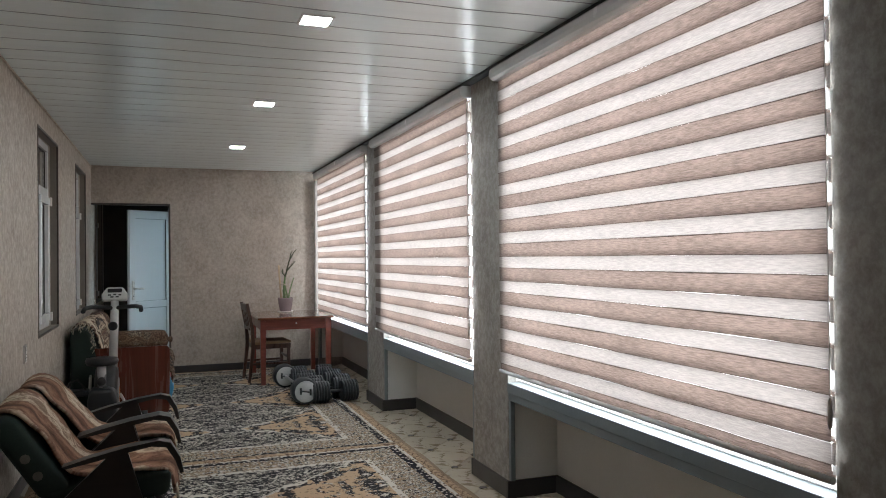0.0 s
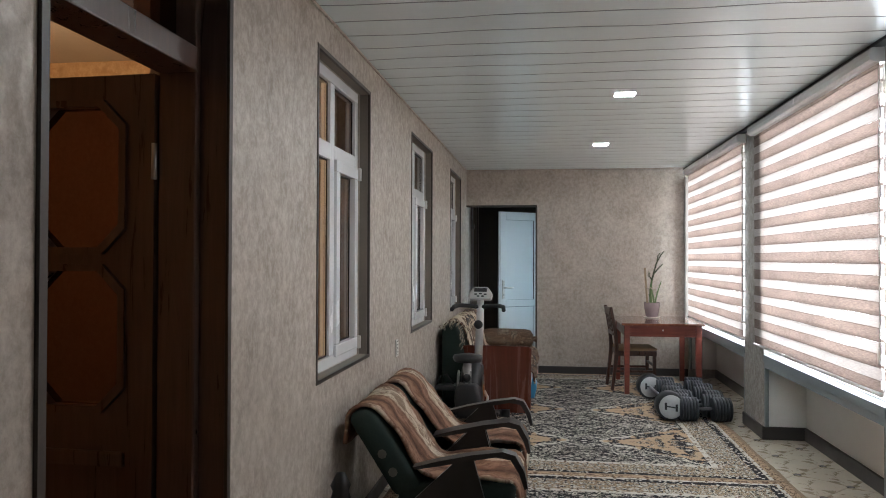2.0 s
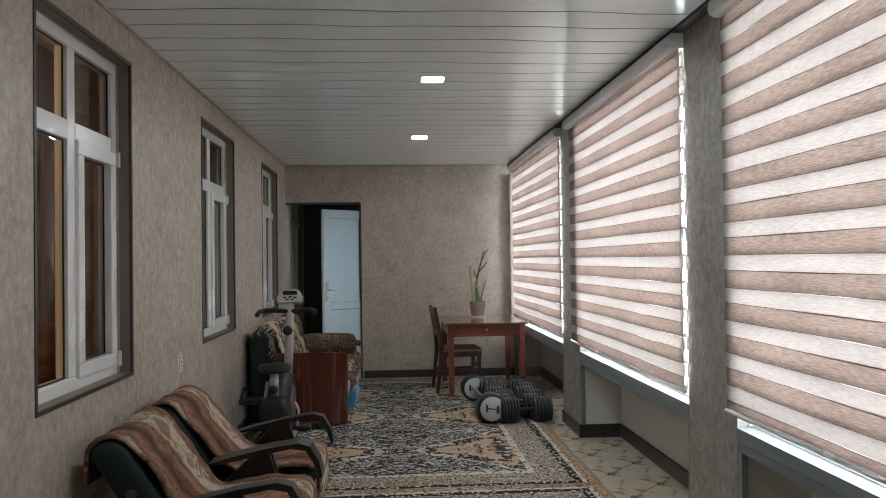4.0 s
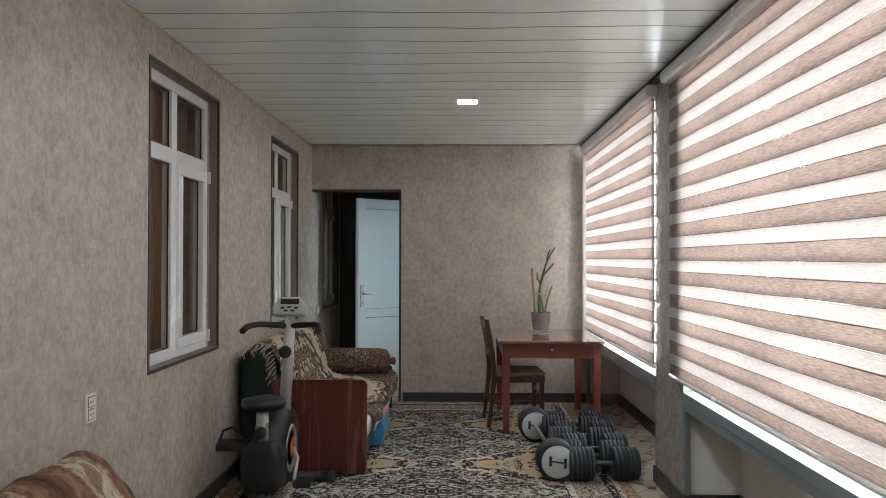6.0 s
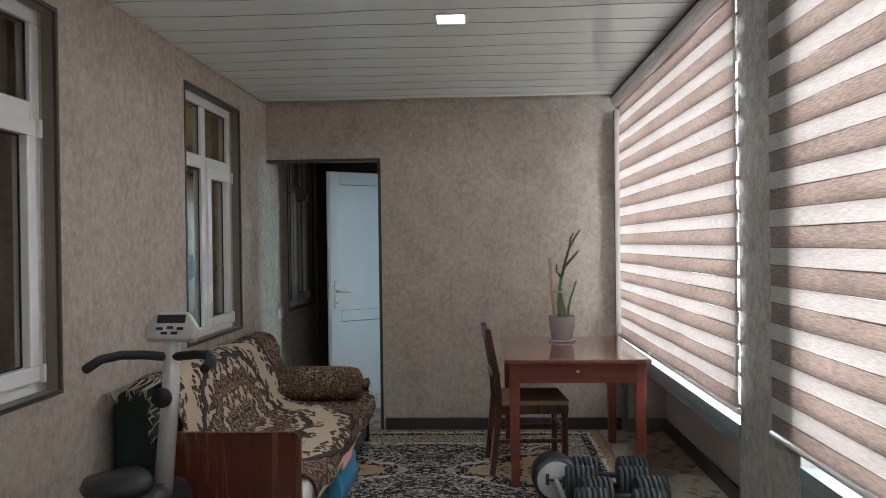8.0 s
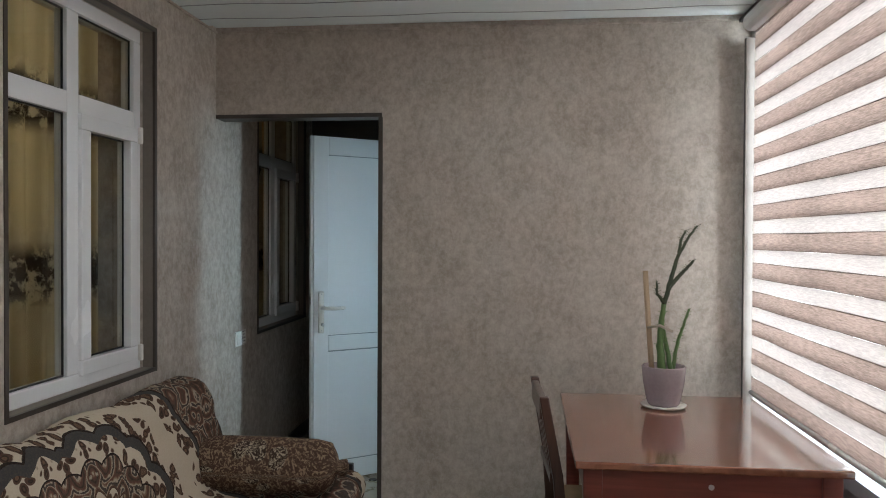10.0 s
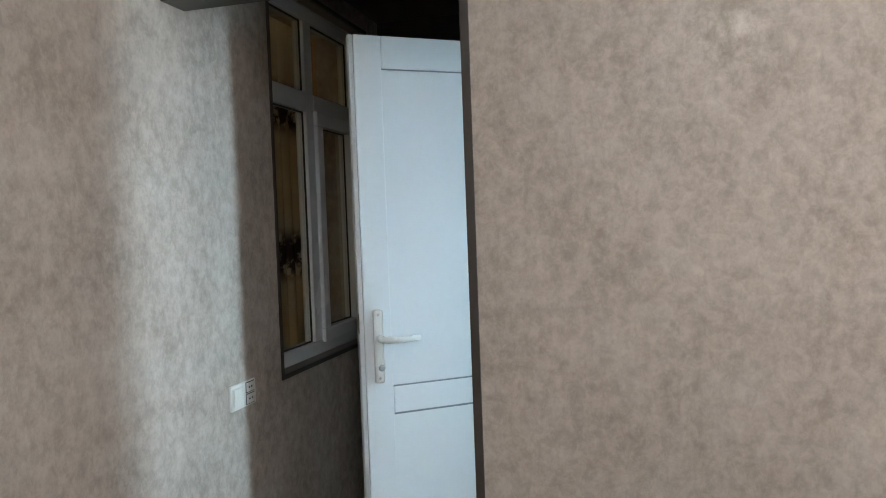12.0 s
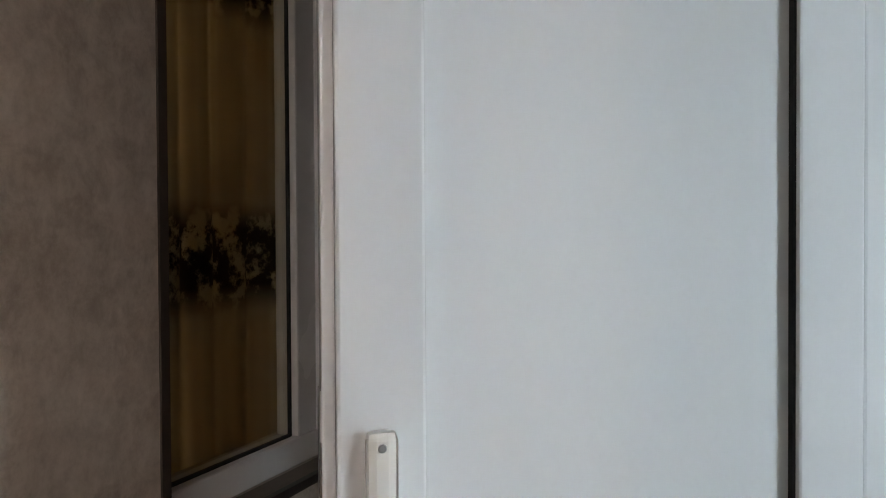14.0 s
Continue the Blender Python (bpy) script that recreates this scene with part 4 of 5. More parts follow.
    f = n.noise(160, 3)
    n.set(Base_Color=n.mix(n.ramp(f, (0.4, 0.0), (0.7, 0.12)), c, tan), Roughness=0.9, Specular_IOR_Level=0.12)
    n.bump(n.math("MULTIPLY_ADD", fine, 0.5, f), 0.4, 0.004)
    return n.m


M_THROW, M_PAISLEY, M_PILLOW = fur_throw(), paisley_cover("paisley_cover", True), paisley_cover("paisley_cushion", False)
M_GREEN = plain("dark_green_velvet", (0.012, 0.024, 0.019), 0.85, 0.3, 12, bump=0.2)
M_BLACKWOOD = wood("black_wood", (0.006, 0.005, 0.0045), (0.016, 0.012, 0.01), 0.38, 0, 0.12)
M_REDWOOD = wood("red_lacquered_wood", (0.065, 0.018, 0.011), (0.15, 0.042, 0.025), 0.22, 2, 0.6, 0.45)
M_TABLERED = wood("red_stained_wood", (0.125, 0.026, 0.017), (0.23, 0.055, 0.036), 0.34, 0, 0.3)
M_TABLETOP = wood("brown_varnished_top", (0.15, 0.05, 0.026), (0.27, 0.105, 0.058), 0.12, 1, 0.8, 0.6)
M_CHAIRWOOD = wood("dark_chair_wood", (0.03, 0.012, 0.008), (0.085, 0.033, 0.02), 0.3, 2, 0.4)
M_BLACKPLASTIC = plain("black_plastic", (0.014, 0.015, 0.017), 0.42, 0.2, 20)
M_IRON = plain("black_rubber_iron", (0.018, 0.022, 0.026), 0.5, 0.25, 25)
M_GREYPLASTIC = plain("light_grey_plastic", (0.52, 0.52, 0.50), 0.35, 0.05)
M_CHROME = plain("chrome", (0.56, 0.56, 0.56), 0.32, 0.06, metal=0.55)
M_FRINGE = plain("cream_fringe", (0.42, 0.37, 0.29), 0.9, 0.2, 30)
M_BLUE = plain("blue_plastic_bag", (0.06, 0.30, 0.55), 0.35, 0.15, 14, bump=0.4)
M_PINK = plain("pink_towel", (0.62, 0.30, 0.31), 0.9, 0.2, 30, bump=0.4)
M_ROSETTE = plain("faded_print", (0.10, 0.095, 0.08), 0.8, 0.4, 60)
M_SEATCLOTH = plain("tan_seat_cloth", (0.26, 0.17, 0.095), 0.85, 0.25, 30, bump=0.3)


def cloth(profile, y0, y1, cols=40, wrinkle=0.006, thick=0.012, seed=0, wave=0.0):
    """A cloth that follows a profile of (x, z) and runs along y, with wrinkles; its UV is in metres."""
    pts = [Vector((p[0], 0, p[1])) for p in profile]
    fine = []
    for a, b in zip(pts, pts[1:]):
        k = max(1, int((b - a).length / 0.025))
        fine += [a.lerp(b, i / k) for i in range(k)]
    fine.append(pts[-1])
    for _ in range(2):
        fine = [fine[0]] + [(fine[i - 1] + fine[i] * 2 + fine[i + 1]) / 4 for i in range(1, len(fine) - 1)] + [fine[-1]]
    bm = bmesh.new()
    uv = bm.loops.layers.uv.new("uv")
    s, grid = 0.0, []
    for i, p in enumerate(fine):
        if i:
            s += (p - fine[i - 1]).length
        t = (fine[min(i + 1, len(fine) - 1)] - fine[max(i - 1, 0)]).normalized()
        nrm = Vector((t.z, 0, -t.x)) * -1
        row = []
        for j in range(cols + 1):
            y = y0 + (y1 - y0) * j / cols + wave * math.sin(s * 9 + seed)
            q = p + nrm * (wrinkle * (noise.noise((s * 5, y * 4, seed)) + 0.5 * noise.noise((s * 13, y * 11, seed))))
            row.append((bm.verts.new((q.x, y, q.z)), y, s))
        grid.append(row)
    for a, b in zip(grid, grid[1:]):
        for j in range(cols):
            quad = (a[j], a[j + 1], b[j + 1], b[j])
            f = bm.faces.new([q[0] for q in quad])
            f.smooth = True
            for lp, q in zip(f.loops, quad):
                lp[uv].uv = (q[1], q[2])
    return bm


def solid(ob, t):
    m = ob.modifiers.new("thickness", "SOLIDIFY")
    m.thickness, m.offset = t, 1.0
    return ob


def prism(bm, outline, y0, y1):
    """An outline of (x, z) drawn out along y."""
    a = [bm.verts.new((x, y0, z)) for x, z in outline]
    b = [bm.verts.new((x, y1, z)) for x, z in outline]
    bm.faces.new(a)
    bm.faces.new(b[::-1])
    for i in range(len(a)):
        bm.faces.new((a[i], b[i], b[(i + 1) % len(a)], a[(i + 1) % len(a)]))
    return bm


def soft_prism(outline, y0, y1, r=0.02, seg=3):
    bm = prism(bmesh.new(), outline, y0, y1)
    bmesh.ops.bevel(bm, geom=bm.edges[:], offset=r, segments=seg, affect="EDGES", profile=0.5)
    for f in bm.faces:
        f.smooth = True
    return bm


# ---- armchairs ----
def armchair(y):
    """Faces +x; its back leans on the west wall side. Built round the middle of its width."""
    ob = thing("armchair", (0, y, 0), "dark green armchair with black wooden arms and a brown striped throw", "armchair", "armchairs against the wall")
    hw = 0.275
    part("seat", soft_prism([(-0.30, 0.24), (0.235, 0.27), (0.25, 0.385), (-0.28, 0.36)], -hw, hw, 0.03), M_GREEN, ob)
    part("backrest", soft_prism([(-0.30, 0.30), (-0.17, 0.34), (-0.40, 0.685), (-0.47, 0.70), (-0.53, 0.655)], -hw, hw, 0.035, 4), M_GREEN, ob)
    solid(part("throw", cloth([(-0.535, 0.53), (-0.53, 0.66), (-0.475, 0.712), (-0.395, 0.70), (-0.165, 0.40), (-0.08, 0.385), (0.245, 0.40), (0.262, 0.37), (0.262, 0.27)], -hw + 0.03, hw - 0.03, 26, 0.02, seed=y), M_THROW, ob, "brown and cream striped fur throw"), 0.016)
    fr = bmesh.new()
    random.seed(int(y * 10))
    for i in range(22):
        yy = -hw + 0.04 + (2 * hw - 0.08) * i / 21
        tube(fr, [(0.27, yy, 0.30), (0.274 + random.uniform(-0.004, 0.008), yy + random.uniform(-0.01, 0.01), 0.22 + random.uniform(-0.02, 0.02))], [0.006, 0.004], 5)
    part("fringe", fr, M_FRINGE, ob, "cream fringe of the throw")
    for s in (-1, 1):
        a, b = sorted((s * (hw + 0.005), s * (hw + 0.05)))
        arm = [(-0.21, 0.462), (-0.10, 0.492), (0.05, 0.525), (0.19, 0.545), (0.245, 0.53), (0.285, 0.46), (0.30, 0.39), (0.285, 0.385), (0.262, 0.45), (0.225, 0.51), (0.16, 0.52), (0.04, 0.498), (-0.10, 0.470), (-0.20, 0.452)]
        part("arm", prism(bmesh.new(), arm, a - 0.012, b + 0.012), M_BLACKWOOD, ob, "black wooden arm")
        c, d = sorted((s * (hw + 0.012), s * (hw + 0.04)))
        part("side_frame", prism(bmesh.new(), [(-0.02, 0.49), (0.06, 0.50), (0.13, 0.25), (0.06, 0.20), (-0.26, 0.20), (-0.22, 0.30)], c, d), M_BLACKWOOD, ob)
        for x0, x1 in ((0.10, 0.24), (-0.24, -0.36)):
            part("leg", tube(bmesh.new(), [(x0, (c + d) / 2, 0.24), (x1, (c + d) / 2, 0.012)], [0.021, 0.014], 8), M_BLACKWOOD, ob)
    for x, z in ((-0.36, 0.50), (-0.31, 0.42), (0.05, 0.31)):
        part("rosette", lathe(bmesh.new(), [(0.022, 0.0), (0.016, 0.004), (0.004, 0.006)], "y", (x, -hw - 0.003, z), 8), M_ROSETTE, ob, "small pale printed flower")
    return ob


armchair(3.375)
armchair(4.03)


# ---- sofa ----
def sofa():
    ob = thing("sofa", (0, 6.47, 0), "dark green sofa with red-brown end board and paisley cover", "sofa")
    L = 2.13
    board = bmesh.new()
    prism(board, [(-0.50, 0.02), (0.225, 0.02), (0.245, 0.045), (0.25, 0.585), (0.225, 0.612), (-0.50, 0.612)], 0.0, 0.028)
    bmesh.ops.bevel(board, geom=board.edges[:], offset=0.004, segments=2, affect="EDGES")
    part("end_board", board, M_REDWOOD, ob, "glossy red-brown lacquered end board")
    part("far_board", boxes(((-0.5, L - 0.02, 0.02), (0.22, L + 0.01, 0.40)), bevel=0.006), M_BLACKWOOD, ob)
    part("base", boxes(((-0.29, 0.03, 0.06), (0.21, L - 0.03, 0.24)), bevel=0.01), M_BLACKWOOD, ob)
    part("mattress", soft_prism([(-0.42, 0.225), (0.245, 0.225), (0.255, 0.35), (-0.42, 0.37)], 0.032, L - 0.03, 0.025), M_PVC, ob, "white mattress edge")
    part("backrest", soft_prism([(-0.55, 0.03), (-0.31, 0.03), (-0.30, 0.40), (-0.40, 0.76), (-0.47, 0.80), (-0.555, 0.77)], -0.02, 1.84, 0.04, 4), M_GREEN, ob, "dark green velvet backrest")
    prof = [(-0.56, 0.62), (-0.555, 0.78), (-0.48, 0.822), (-0.395, 0.785), (-0.285, 0.44), (-0.22, 0.395), (0.0, 0.382), (0.245, 0.372), (0.285, 0.345), (0.275, 0.27)]
    solid(part("cover", cloth(prof, 0.16, 1.93, 64, 0.022, seed=3.0, wave=0.02), M_PAISLEY, ob, "brown and cream paisley cover"), 0.01)
    solid(part("seat_cover", cloth([(-0.30, 0.40), (-0.22, 0.385), (0.0, 0.376), (0.24, 0.366), (0.278, 0.34), (0.262, 0.255)], 1.90, L - 0.03, 12, 0.012, seed=8.0), M_PAISLEY, ob), 0.008)
    hem = tube(bmesh.new(), [(0.277, 0.16 + 1.93 * i / 30, 0.262 + 0.012 * math.sin(i * 0.8)) for i in range(31)], 0.008, 6)
    part("hem", hem, M_FRINGE, ob, "cream hem of the cover")
    fr = bmesh.new()
    random.seed(4)
    for i in range(18):
        k = i / 17
        x, z = (-0.555 + 0.17 * min(1, k * 1.6), 0.80 + 0.02 * math.sin(k * 3)) if k < 0.62 else (-0.385 + 0.05 * (k - 0.62), 0.79 - (k - 0.62) * 0.45)
        tube(fr, [(x, 0.155, z), (x + random.uniform(-0.015, 0.015), 0.08, z - 0.012), (x + random.uniform(-0.02, 0.02), -0.028, z - 0.02), (x + random.uniform(-0.02, 0.02), -0.034, z - 0.035 - random.uniform(0, 0.03))], [0.004, 0.0035, 0.0035, 0.002], 5)
    part("fringe", fr, M_FRINGE, ob, "cream tasselled fringe")
    return ob


sofa()


def bolster():
    ob = thing("bolster_cushion", (-0.055, 8.22, 0.492), "patterned brown roll cushion with gathered ends on the sofa", "cushion")
    prof = [(0.012, -0.33), (0.03, -0.325), (0.028, -0.295), (0.06, -0.285), (0.098, -0.26), (0.11, -0.2), (0.114, 0.0), (0.11, 0.2), (0.098, 0.26), (0.06, 0.285), (0.028, 0.295), (0.036, 0.33), (0.014, 0.34)]
    bm = lathe(bmesh.new(), prof, "x", n=36)
    uv = bm.loops.layers.uv.new("uv")
    for f in bm.faces:
        for lp in f.loops:
            c = lp.vert.co
            lp[uv].uv = (c.x * 1.6 + 0.4, math.atan2(c.z, c.y) * 0.16 + 0.5)
    for v in bm.verts:
        c = v.co
        r = 1 + 0.06 * noise.noise((c.x * 9, c.y * 9, c.z * 9))
        v.co = Vector((c.x, c.y * r * 1.1, c.z * r * 0.98 + 0.004))
    part("body", bm, M_PILLOW, ob)
    return ob


bolster()

bag = thing("plastic_bag", (0.19, 7.26, 0.0125), "blue plastic bag standing on the rug beside the sofa", "bag")
bm = soft_prism([(-0.10, 0.0), (0.085, 0.0), (0.10, 0.10), (0.075, 0.195), (-0.10, 0.195)], -0.03, 0.46, 0.02)
for v in bm.verts:
    v.co += Vector((1, 1, 0)) * 0.018 * noise.noise(v.co * 14)
part("body", bm, M_BLUE, bag)
towel = thing("towel", (0.21, 7.27, 0.216), "pink and white folded towel on the bag", "towel")
bm = soft_prism([(-0.09, -0.004), (0.08, -0.004), (0.088, 0.04), (0.05, 0.075), (-0.09, 0.08)], -0.02, 0.2, 0.02)
for v in bm.verts:
    v.co += Vector((0.5, 0.5, 0.5)) * 0.02 * noise.noise(v.co * 17)
part("body", bm, M_PINK, towel)


# ---- exercise bike ----
def exercise_bike():
    ob = thing("exercise_bike", (-0.24, 6.02, 0.0), "black and silver exercise bike with a grey console", "exercise bike")
    for y in (-0.36, 0.34):
        part("foot", tube(bmesh.new(), [(-0.23, y, 0.035), (0.25, y, 0.035)], 0.032, 12), M_BLACKPLASTIC, ob)
        for x in (-0.25, 0.27):
            part("end_cap", tube(bmesh.new(), [(x - 0.035, y, 0.036), (x + 0.035, y, 0.036)], 0.036, 12), M_GASKET, ob)
    part("beam", tube(bmesh.new(), [(0, -0.36, 0.05), (0, -0.1, 0.12), (0, 0.34, 0.05)], 0.03, 10), M_BLACKPLASTIC, ob)
    body = lathe(bmesh.new(), [(0.10, -0.085), (0.22, -0.08), (0.255, -0.055), (0.26, 0.0), (0.255, 0.055), (0.22, 0.08), (0.10, 0.085)], "x", (0, 0.12, 0.30), 36)
    for v in body.verts:
        if v.co.z > 0.42:
            v.co.z = 0.42 + (v.co.z - 0.42) * 0.7
    part("flywheel_housing", body, M_BLACKPLASTIC, ob)
    part("front_housing", soft_prism([(-0.10, 0.10), (0.09, 0.10), (0.10, 0.27), (0.07, 0.37), (-0.10, 0.37), (-0.12, 0.27)], -0.26, 0.0, 0.035), M_BLACKPLASTIC, ob)
    disc = lathe(bmesh.new(), [(0.0, 0.0), (0.10, 0.0), (0.135, 0.004), (0.14, 0.0)], "x", (0.088, 0.10, 0.27), 28)
    part("ring", disc, M_CHROME, ob, "shiny ring on the housing")
    part("orange_disc", lathe(bmesh.new(), [(0.0, 0.0), (0.060, 0.001), (0.064, 0.0)], "x", (0.096, 0.10, 0.27), 24), plain("orange_plastic", (0.55, 0.17, 0.03), 0.4), ob, "orange disc")
    part("crank", tube(bmesh.new(), [(0.10, 0.10, 0.27), (0.13, 0.08, 0.22), (0.13, -0.02, 0.12)], 0.012, 8), M_CHROME, ob)
    part("crank", tube(bmesh.new(), [(-0.09, 0.10, 0.27), (-0.13, 0.12, 0.30), (-0.13, 0.20, 0.42)], 0.012, 8), M_CHROME, ob)
    part("pedal", boxes(((0.135, -0.09, 0.09), (0.235, 0.03, 0.125)), bevel=0.012), M_BLACKPLASTIC, ob)
    part("pedal", boxes(((-0.29, -0.12, 0.30), (-0.12, 0.02, 0.345)), bevel=0.012), M_BLACKPLASTIC, ob)
    part("strap", tube(bmesh.new(), [(-0.28, -0.08, 0.34), (-0.255, -0.08, 0.41), (-0.20, -0.08, 0.43), (-0.14, -0.08, 0.35)], 0.008, 6), M_GASKET, ob)
    part("seat_post", tube(bmesh.new(), [(-0.02, -0.13, 0.34), (-0.02, -0.14, 0.56)], 0.034, 14), M_CHROME, ob, "silver seat post")
    part("adjuster", lathe(bmesh.new(), [(0.0, 0.0), (0.032, 0.002), (0.034, 0.03), (0.02, 0.034)], "y", (-0.02, -0.195, 0.42), 14), M_BLACKPLASTIC, ob)
    seat = lathe(bmesh.new(), [(0.02, -0.03), (0.125, -0.028), (0.142, 0.0), (0.13, 0.026), (0.02, 0.032)], "z", (0, 0, 0), 28)
    for v in seat.verts:
        k = 1.0 if v.co.y < 0 else 1.0 - 0.5 * min(1, v.co.y / 0.14)
        v.co = Vector((v.co.x * k * 0.88 - 0.02, v.co.y * 0.95 - 0.10, v.co.z + 0.572))
    part("seat", seat, M_BLACKPLASTIC, ob, "black padded seat")
    part("column", tube(bmesh.new(), [(0.045, 0.10, 0.44), (0.055, 0.16, 0.80), (0.06, 0.19, 1.07)], [0.036, 0.033, 0.03], 14), M_CHROME, ob, "silver handlebar column")
    part("clamp_knob", lathe(bmesh.new(), [(0.0, 0.0), (0.036, 0.002), (0.038, 0.022), (0.022, 0.03)], "y", (0.048, 0.09, 0.83), 16), M_BLACKPLASTIC, ob)
    for s in (-1, 1):
        part("handlebar", tube(bmesh.new(), [(0.055, 0.17, 0.975), (0.055 + s * 0.10, 0.16, 0.985), (0.055 + s * 0.17, 0.12, 0.99), (0.055 + s * 0.21, 0.04, 0.985), (0.055 + s * 0.215, -0.05, 0.965)], 0.0175, 10), M_GASKET, ob, "black foam handlebar")
    con = soft_prism([(-0.095, -0.02), (0.095, -0.02), (0.105, 0.03), (0.06, 0.095), (-0.06, 0.095), (-0.105, 0.03)], 0.0, 0.05, 0.012)
    tilt = pose(0.06, 0.15, 1.065, -25)
    for v in con.verts:
        v.co = tilt @ v.co
    c = part("console", con, M_GREYPLASTIC, ob, "light grey console")
    scr = bmesh.new()
    box(scr, (-0.055, -0.004, 0.045), (0.055, 0.001, 0.078), 0, tilt)
    part("screen", scr, M_GASKET, c)
    for i, (x, z) in enumerate(((-0.04, 0.022), (0.0, 0.026), (0.04, 0.022), (-0.02, 0.004), (0.02, 0.004))):
        b = bmesh.new()
        box(b, (x - 0.012, -0.005, z - 0.005), (x + 0.012, 0.001, z + 0.005), 0, tilt)
        part("button", b, M_BLACKPLASTIC, c)
    return ob


exercise_bike()


# ---- table, chair, plant ----
def table():
    x0, x1, y0, y1, h = 1.145, 1.965, 7.60, 8.65, 0.737
    ob = thing("table", (x0, y0, 0), "square table with a varnished brown top and red legs", "table")
    w, l = x1 - x0, y1 - y0
    part("tabletop", boxes(((0, 0, h - 0.024), (w, l, h)), bevel=0.005), M_TABLETOP, ob, "glossy brown varnished top")
    for n_, lo, hi in (("apron", (0.07, 0.032, 0.60), (w - 0.07, 0.052, h - 0.025)), ("apron", (0.07, l - 0.052, 0.60), (w - 0.07, l - 0.032, h - 0.025)), ("apron", (0.035, 0.07, 0.60), (0.055, l - 0.07, h - 0.025)), ("apron", (w - 0.055, 0.07, 0.60), (w - 0.035, l - 0.07, h - 0.025))):
        part(n_, boxes((lo, hi), bevel=0.002), M_TABLERED, ob)
    for x in (0.025, w - 0.085):
        for y in (0.022, l - 0.082):
            bm = boxes(((x, y, 0.0095), (x + 0.06, y + 0.06, h - 0.025)), bevel=0.004)
            for v in bm.verts:
                if v.co.z < 0.05:
                    v.co.x = x + 0.03 + (v.co.x - x - 0.03) * 0.8
                    v.co.y = y + 0.03 + (v.co.y - y - 0.03) * 0.8
            part("leg", bm, M_TABLERED, ob)
    part("knob", lathe(bmesh.new(), [(0.004, 0.0), (0.004, -0.01), (0.009, -0.014), (0.006, -0.02)], "y", (w * 0.5, 0.032, 0.668), 12), M_CHROME, ob, "small drawer knob")
    return ob


table()


def wooden_chair():
    ob = thing("wooden_chair", (1.10, 7.82, 0.0), "dark wooden chair with a tan padded seat pushed under the table", "chair")
    w = 0.42
    part("seat", soft_prism([(0.03, 0.425), (0.43, 0.43), (0.44, 0.455), (0.03, 0.46)], 0.0, w, 0.012), M_SEATCLOTH, ob, "tan padded seat")
    part("seat_frame", boxes(((0.03, 0.005, 0.375), (0.43, w - 0.005, 0.428)), bevel=0.005), M_CHAIRWOOD, ob)
    for y in (0.005, w - 0.04):
        bm = prism(bmesh.new(), [(-0.045, 0.0125), (-0.012, 0.0125), (0.04, 0.42), (0.02, 0.62), (-0.03, 0.885), (-0.062, 0.885), (-0.012, 0.60), (0.004, 0.42)], y, y + 0.035)
        bmesh.ops.bevel(bm, geom=bm.edges[:], offset=0.004, segments=1, affect="EDGES")
        part("back_leg", bm, M_CHAIRWOOD, ob)
        part("front_leg", boxes(((0.39, y, 0.0125), (0.425, y + 0.035, 0.38)), bevel=0.005), M_CHAIRWOOD, ob)
        part("stretcher", boxes(((0.0, y + 0.008, 0.2), (0.40, y + 0.026, 0.225)), bevel=0.004), M_CHAIRWOOD, ob)
    part("top_rail", boxes(((-0.058, 0.035, 0.80), (-0.030, w - 0.035, 0.875)), bevel=0.01), M_CHAIRWOOD, ob)
    part("mid_rail", boxes(((-0.022, 0.035, 0.585), (0.004, w - 0.035, 0.62)), bevel=0.006), M_CHAIRWOOD, ob)
    for i in range(3):
        y = 0.10 + i * 0.085
        part("slat", prism(bmesh.new(), [(-0.014, 0.61), (-0.002, 0.61), (-0.036, 0.81), (-0.048, 0.81)], y, y + 0.04), M_CHAIRWOOD, ob)
    ob.rotation_euler = (0, 0, radians(4))
    part("stretcher", boxes(((0.40, 0.03, 0.26), (0.418, w - 0.03, 0.285)), bevel=0.004), M_CHAIRWOOD, ob)
    return ob


wooden_chair()

M_POT = plain("mauve_glazed_ceramic", (0.31, 0.25, 0.265), 0.12, 0.12, 10)
M_SOIL = plain("soil", (0.05, 0.035, 0.025), 0.95, 0.4, 40, bump=0.6)
M_STEM = plain("green_succulent", (0.10, 0.17, 0.055), 0.55, 0.3, 30, bump=0.3)
M_TWIG = plain("grey_green_twig", (0.05, 0.062, 0.032), 0.75, 0.3, 40, bump=0.3)
M_STICK = wood("bare_stick", (0.36, 0.25, 0.15), (0.55, 0.42, 0.28), 0.6, 2)


